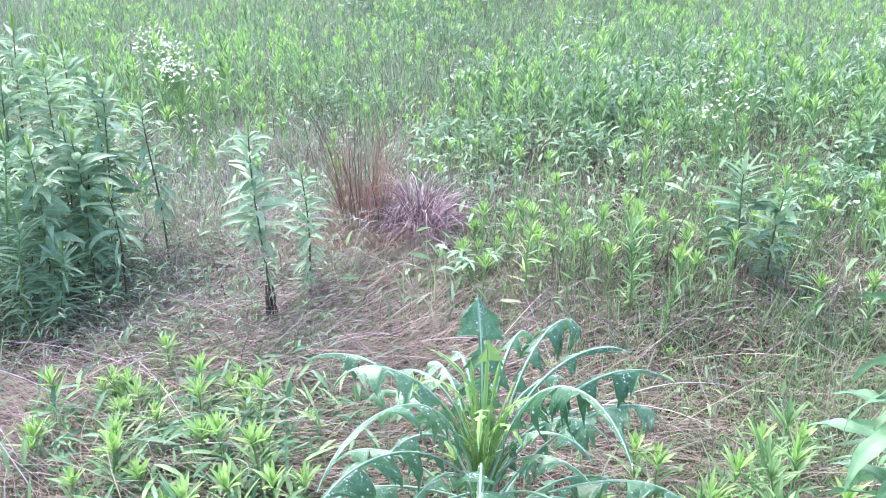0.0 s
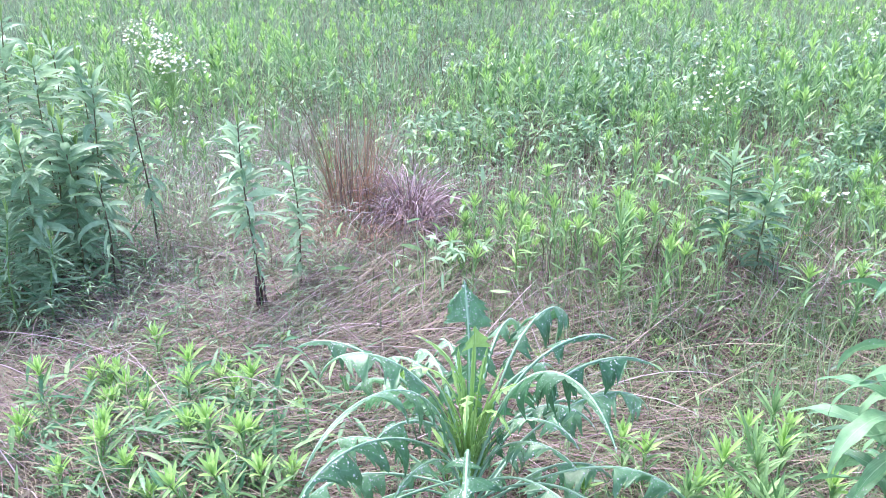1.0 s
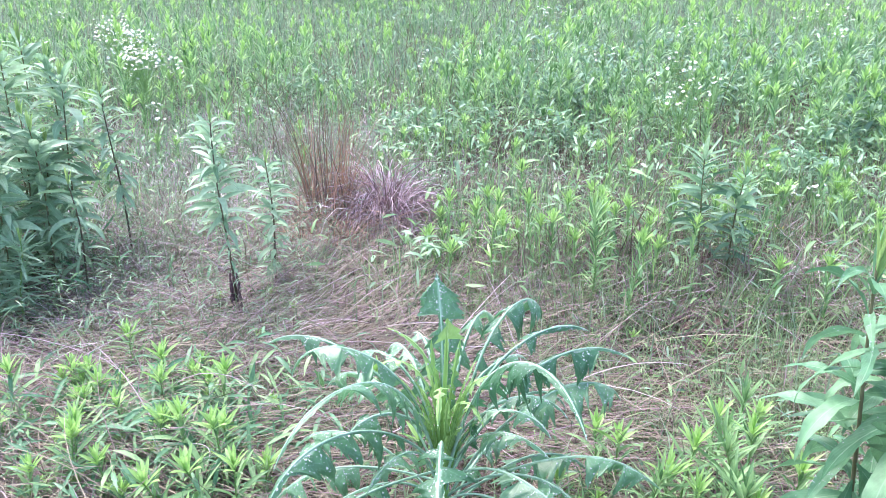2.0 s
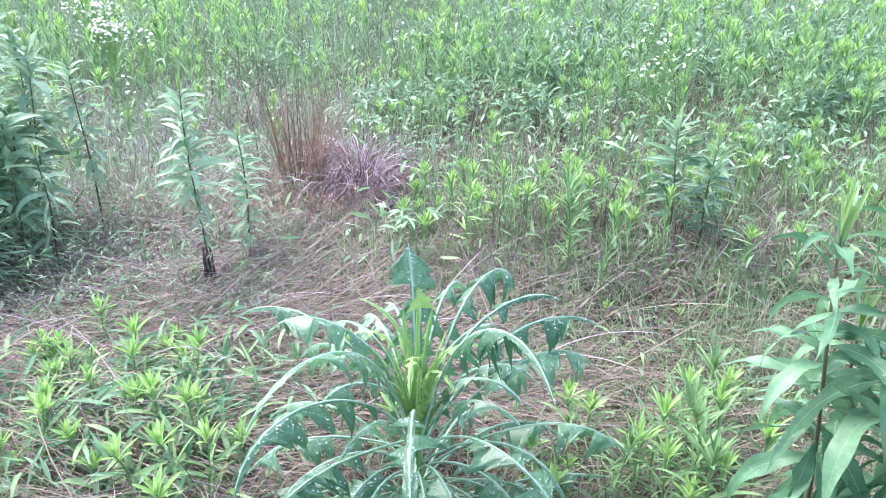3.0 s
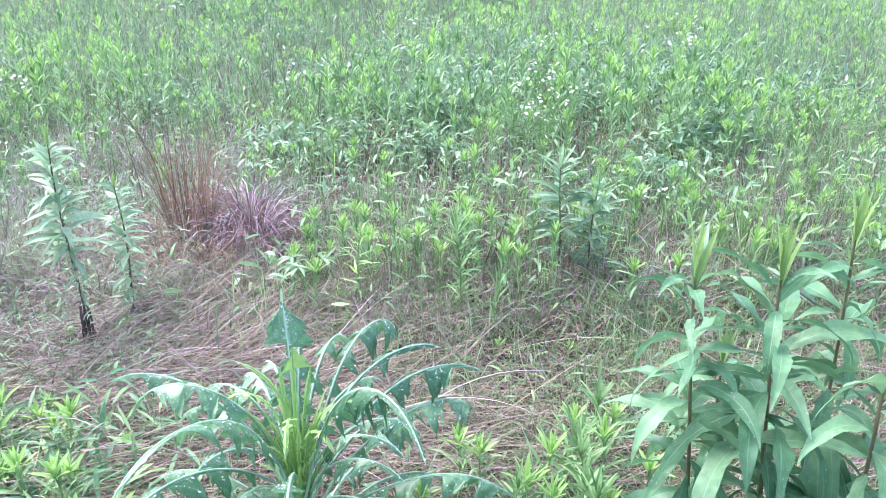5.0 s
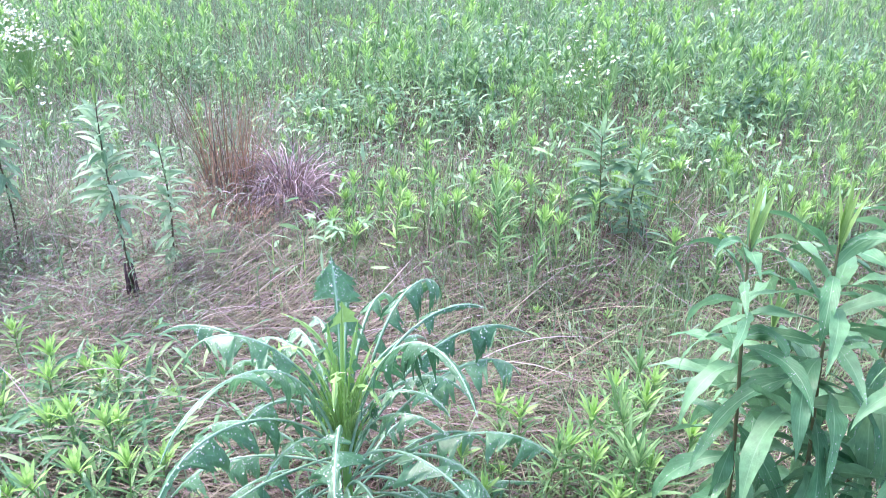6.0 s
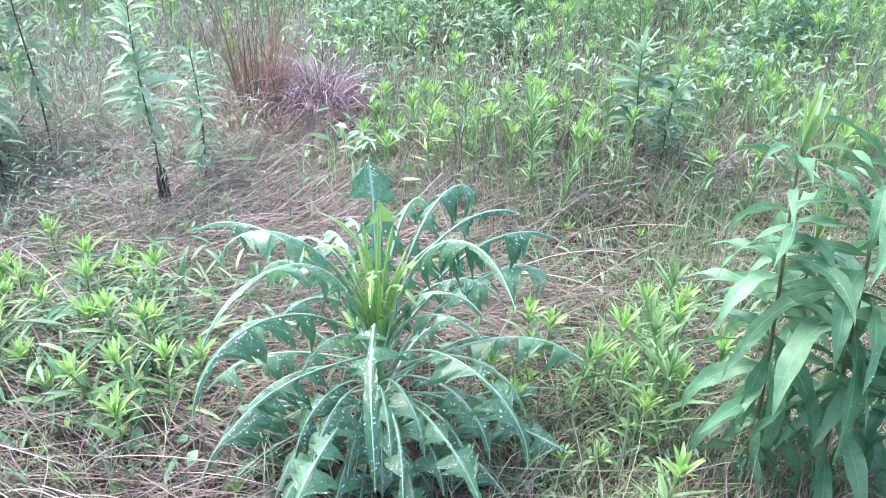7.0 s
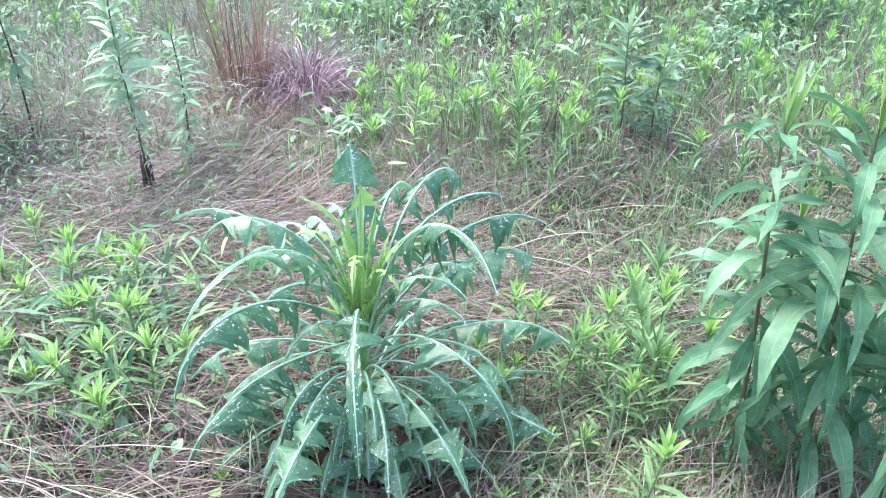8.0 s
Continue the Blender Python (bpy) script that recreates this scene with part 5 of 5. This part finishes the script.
def dead_twig(x, y, h, reach, az, seed):
    rr = np.random.default_rng(seed)
    t = np.linspace(0, 1, 12)
    out = reach * t**1.5
    line = np.stack([out * math.cos(az) + 0.01 * np.sin(t * 9 + seed), out * math.sin(az) + 0.01 * np.cos(t * 7), h * np.sin(t * 2.2) / 1.0], 1)
    twig = thing("dead_twig", at_ground(x, y), "thin arching brown dead stem", "twig", "dead stems")
    part("stem", Soup().add(*tube(line, np.linspace(0.003, 0.0012, 12), 5)).mesh("stem", STEM_BROWN), twig)
    for k in range(5):
        i = rr.integers(5, 11)
        tip = line[i] + rr.normal(0, 0.06, 3) + [0, 0, 0.05]
        part("side_twig", Soup().add(*tube([line[i], (line[i] + tip) / 2 + [0, 0, 0.01], tip], [0.0014, 0.0011, 0.0007], 4)).mesh("side_twig", STEM_BROWN), twig)


for k, (x, y, h, reach, az) in enumerate([(-0.45, 5.6, 0.6, 0.5, 0.2), (-0.1, 5.9, 0.65, 0.6, 2.8), (-0.55, 4.9, 0.5, 0.35, 2.6), (-0.75, 4.1, 0.6, 0.45, 2.9), (-0.85, 4.0, 0.55, 0.3, 2.2), (0.2, 6.4, 0.7, 0.5, 0.4), (0.95, 4.2, 0.35, 0.4, 0.2), (-0.3, 6.6, 0.8, 0.25, 1.0), (1.9, 5.2, 0.6, 0.3, 0.3), (0.8, 3.1, 0.4, 0.35, 0.1), (-0.25, 5.2, 0.55, 0.4, 2.4), (0.05, 5.5, 0.6, 0.3, 0.6), (-0.6, 5.3, 0.6, 0.4, 1.9), (-0.15, 6.2, 0.7, 0.45, 2.2), (0.5, 5.2, 0.5, 0.4, 0.2), (1.6, 4.6, 0.5, 0.3, 2.7), (-0.9, 4.6, 0.5, 0.35, 2.9), (0.25, 4.0, 0.45, 0.4, 0.1)]):
    dead_twig(x, y, h, reach, az, 600 + k)

dead_tuft(-1.2, 3.6, "dead_grass_tangle", "flat mat of lilac-grey dead grass", 420, 0.28, 0.34, (20, 12), (34, 15), (PINKISH, MAUVE), 314, 0.004)
dead_tuft(-1.0, 2.95, "dead_grass_tangle", "flat mat of lilac-grey dead grass", 520, 0.28, 0.36, (20, 12), (34, 15), (PINKISH, MAUVE, THATCH_DARK), 315, 0.0036)
dead_tuft(-0.72, 2.66, "dead_grass_tangle", "flat mat of lilac-brown dead grass", 460, 0.26, 0.24, (20, 12), (34, 15), (PINKISH, MAUVE, THATCH_DARK), 316, 0.0036)
dead_tuft(-0.72, 2.7, "dead_grass_tangle", "damp violet-brown dead grass round a stalk's foot", 420, 0.24, 0.2, (14, 10), (26, 15), (MAUVE, PINKISH), 319, 0.004)
dead_tuft(-0.78, 1.3, "dead_grass_tangle", "low mat of mauve-brown dead grass", 420, 0.32, 0.24, (18, 12), (35, 20), (MAUVE, THATCH_DARK), 310, 0.0036)
dead_tuft(-0.62, 1.2, "dead_grass_tangle", "low mat of mauve-brown dead grass", 320, 0.3, 0.2, (18, 12), (35, 20), (MAUVE, MAUVE), 311, 0.0036)
dead_tuft(0.75, 2.62, "dead_grass_tangle", "dark tangle of dead stems on the bank", 420, 0.26, 0.3, (35, 25), (70, 40), (THATCH_DARK, MAUVE), 312, 0.0034)
dead_tuft(0.4, 2.8, "dead_grass_tangle", "dark tangle of dead stems on the bank", 300, 0.24, 0.22, (40, 25), (80, 40), (THATCH_DARK, THATCH), 313, 0.0034)
dead_tuft(-0.5, 1.12, "dead_grass_tangle", "low mat of mauve-brown dead grass", 360, 0.32, 0.2, (20, 12), (35, 20), (MAUVE, THATCH_DARK), 317, 0.0036)
dead_tuft(-0.95, 1.38, "dead_grass_tangle", "low mat of mauve-brown dead grass", 360, 0.32, 0.2, (20, 12), (35, 20), (MAUVE, THATCH_DARK), 318, 0.0036)
thicket(2500, 221, [(-1.2, 12.2, 0.8), (0.2, 13.0, 0.9), (2.4, 12.6, 1.0)], "dark green shrubs at the far side of the field", (GOLD, GOLD), 0.11, 1.0)


# ---- the field goes on all round ----
def all_round(count, seed, inner):
    rr = np.random.default_rng(seed)
    x, y = rr.uniform(-9, 9, count), rr.uniform(-7, 16, count)
    keep = np.abs(x - 0.08 * y) > 0.66 * np.maximum(y, 0) + inner
    keep |= y < 0.5
    keep &= np.hypot(x, y) > 0.9
    x, y = x[keep], y[keep]
    return np.stack([x, y, ground_z(x, y)], 1), rr


pts, rr = all_round(42000, 700, 0.3)
lawn("outer_grass", pts, rr, 0.3, 0.007, (66, 16), (50, 25), (GRASS, GRASS, FIELD, THATCH), "green grass and weeds of the surrounding field", "grass", 3)
pts, rr = all_round(20000, 701, 0.3)
lawn("outer_dead_grass", pts, rr, 0.32, 0.005, (16, 12), (28, 18), (THATCH, MAUVE), "dead grass litter of the surrounding field", "dead grass", 3)
pts, rr = all_round(1500, 702, 0.5)
outer = Soup()
for x, y, z in pts:
    stem, low, top, mats = far_variants[rr.integers(len(far_variants))]
    v = np.concatenate([b[0] for b in low[::3] + top[::2]]) * rr.uniform(0.8, 1.2) + np.array([x, y, z])
    outer.add(v, low[0][1], low[0][2], np.r_[np.zeros(len(low[::3])), np.ones(len(top[::2]))])
tagged(new("outer_shoots", outer.mesh("outer_shoots", FIELD, FIELD_TIP)), "young goldenrod shoots of the surrounding field", "plants", kind="stuff")
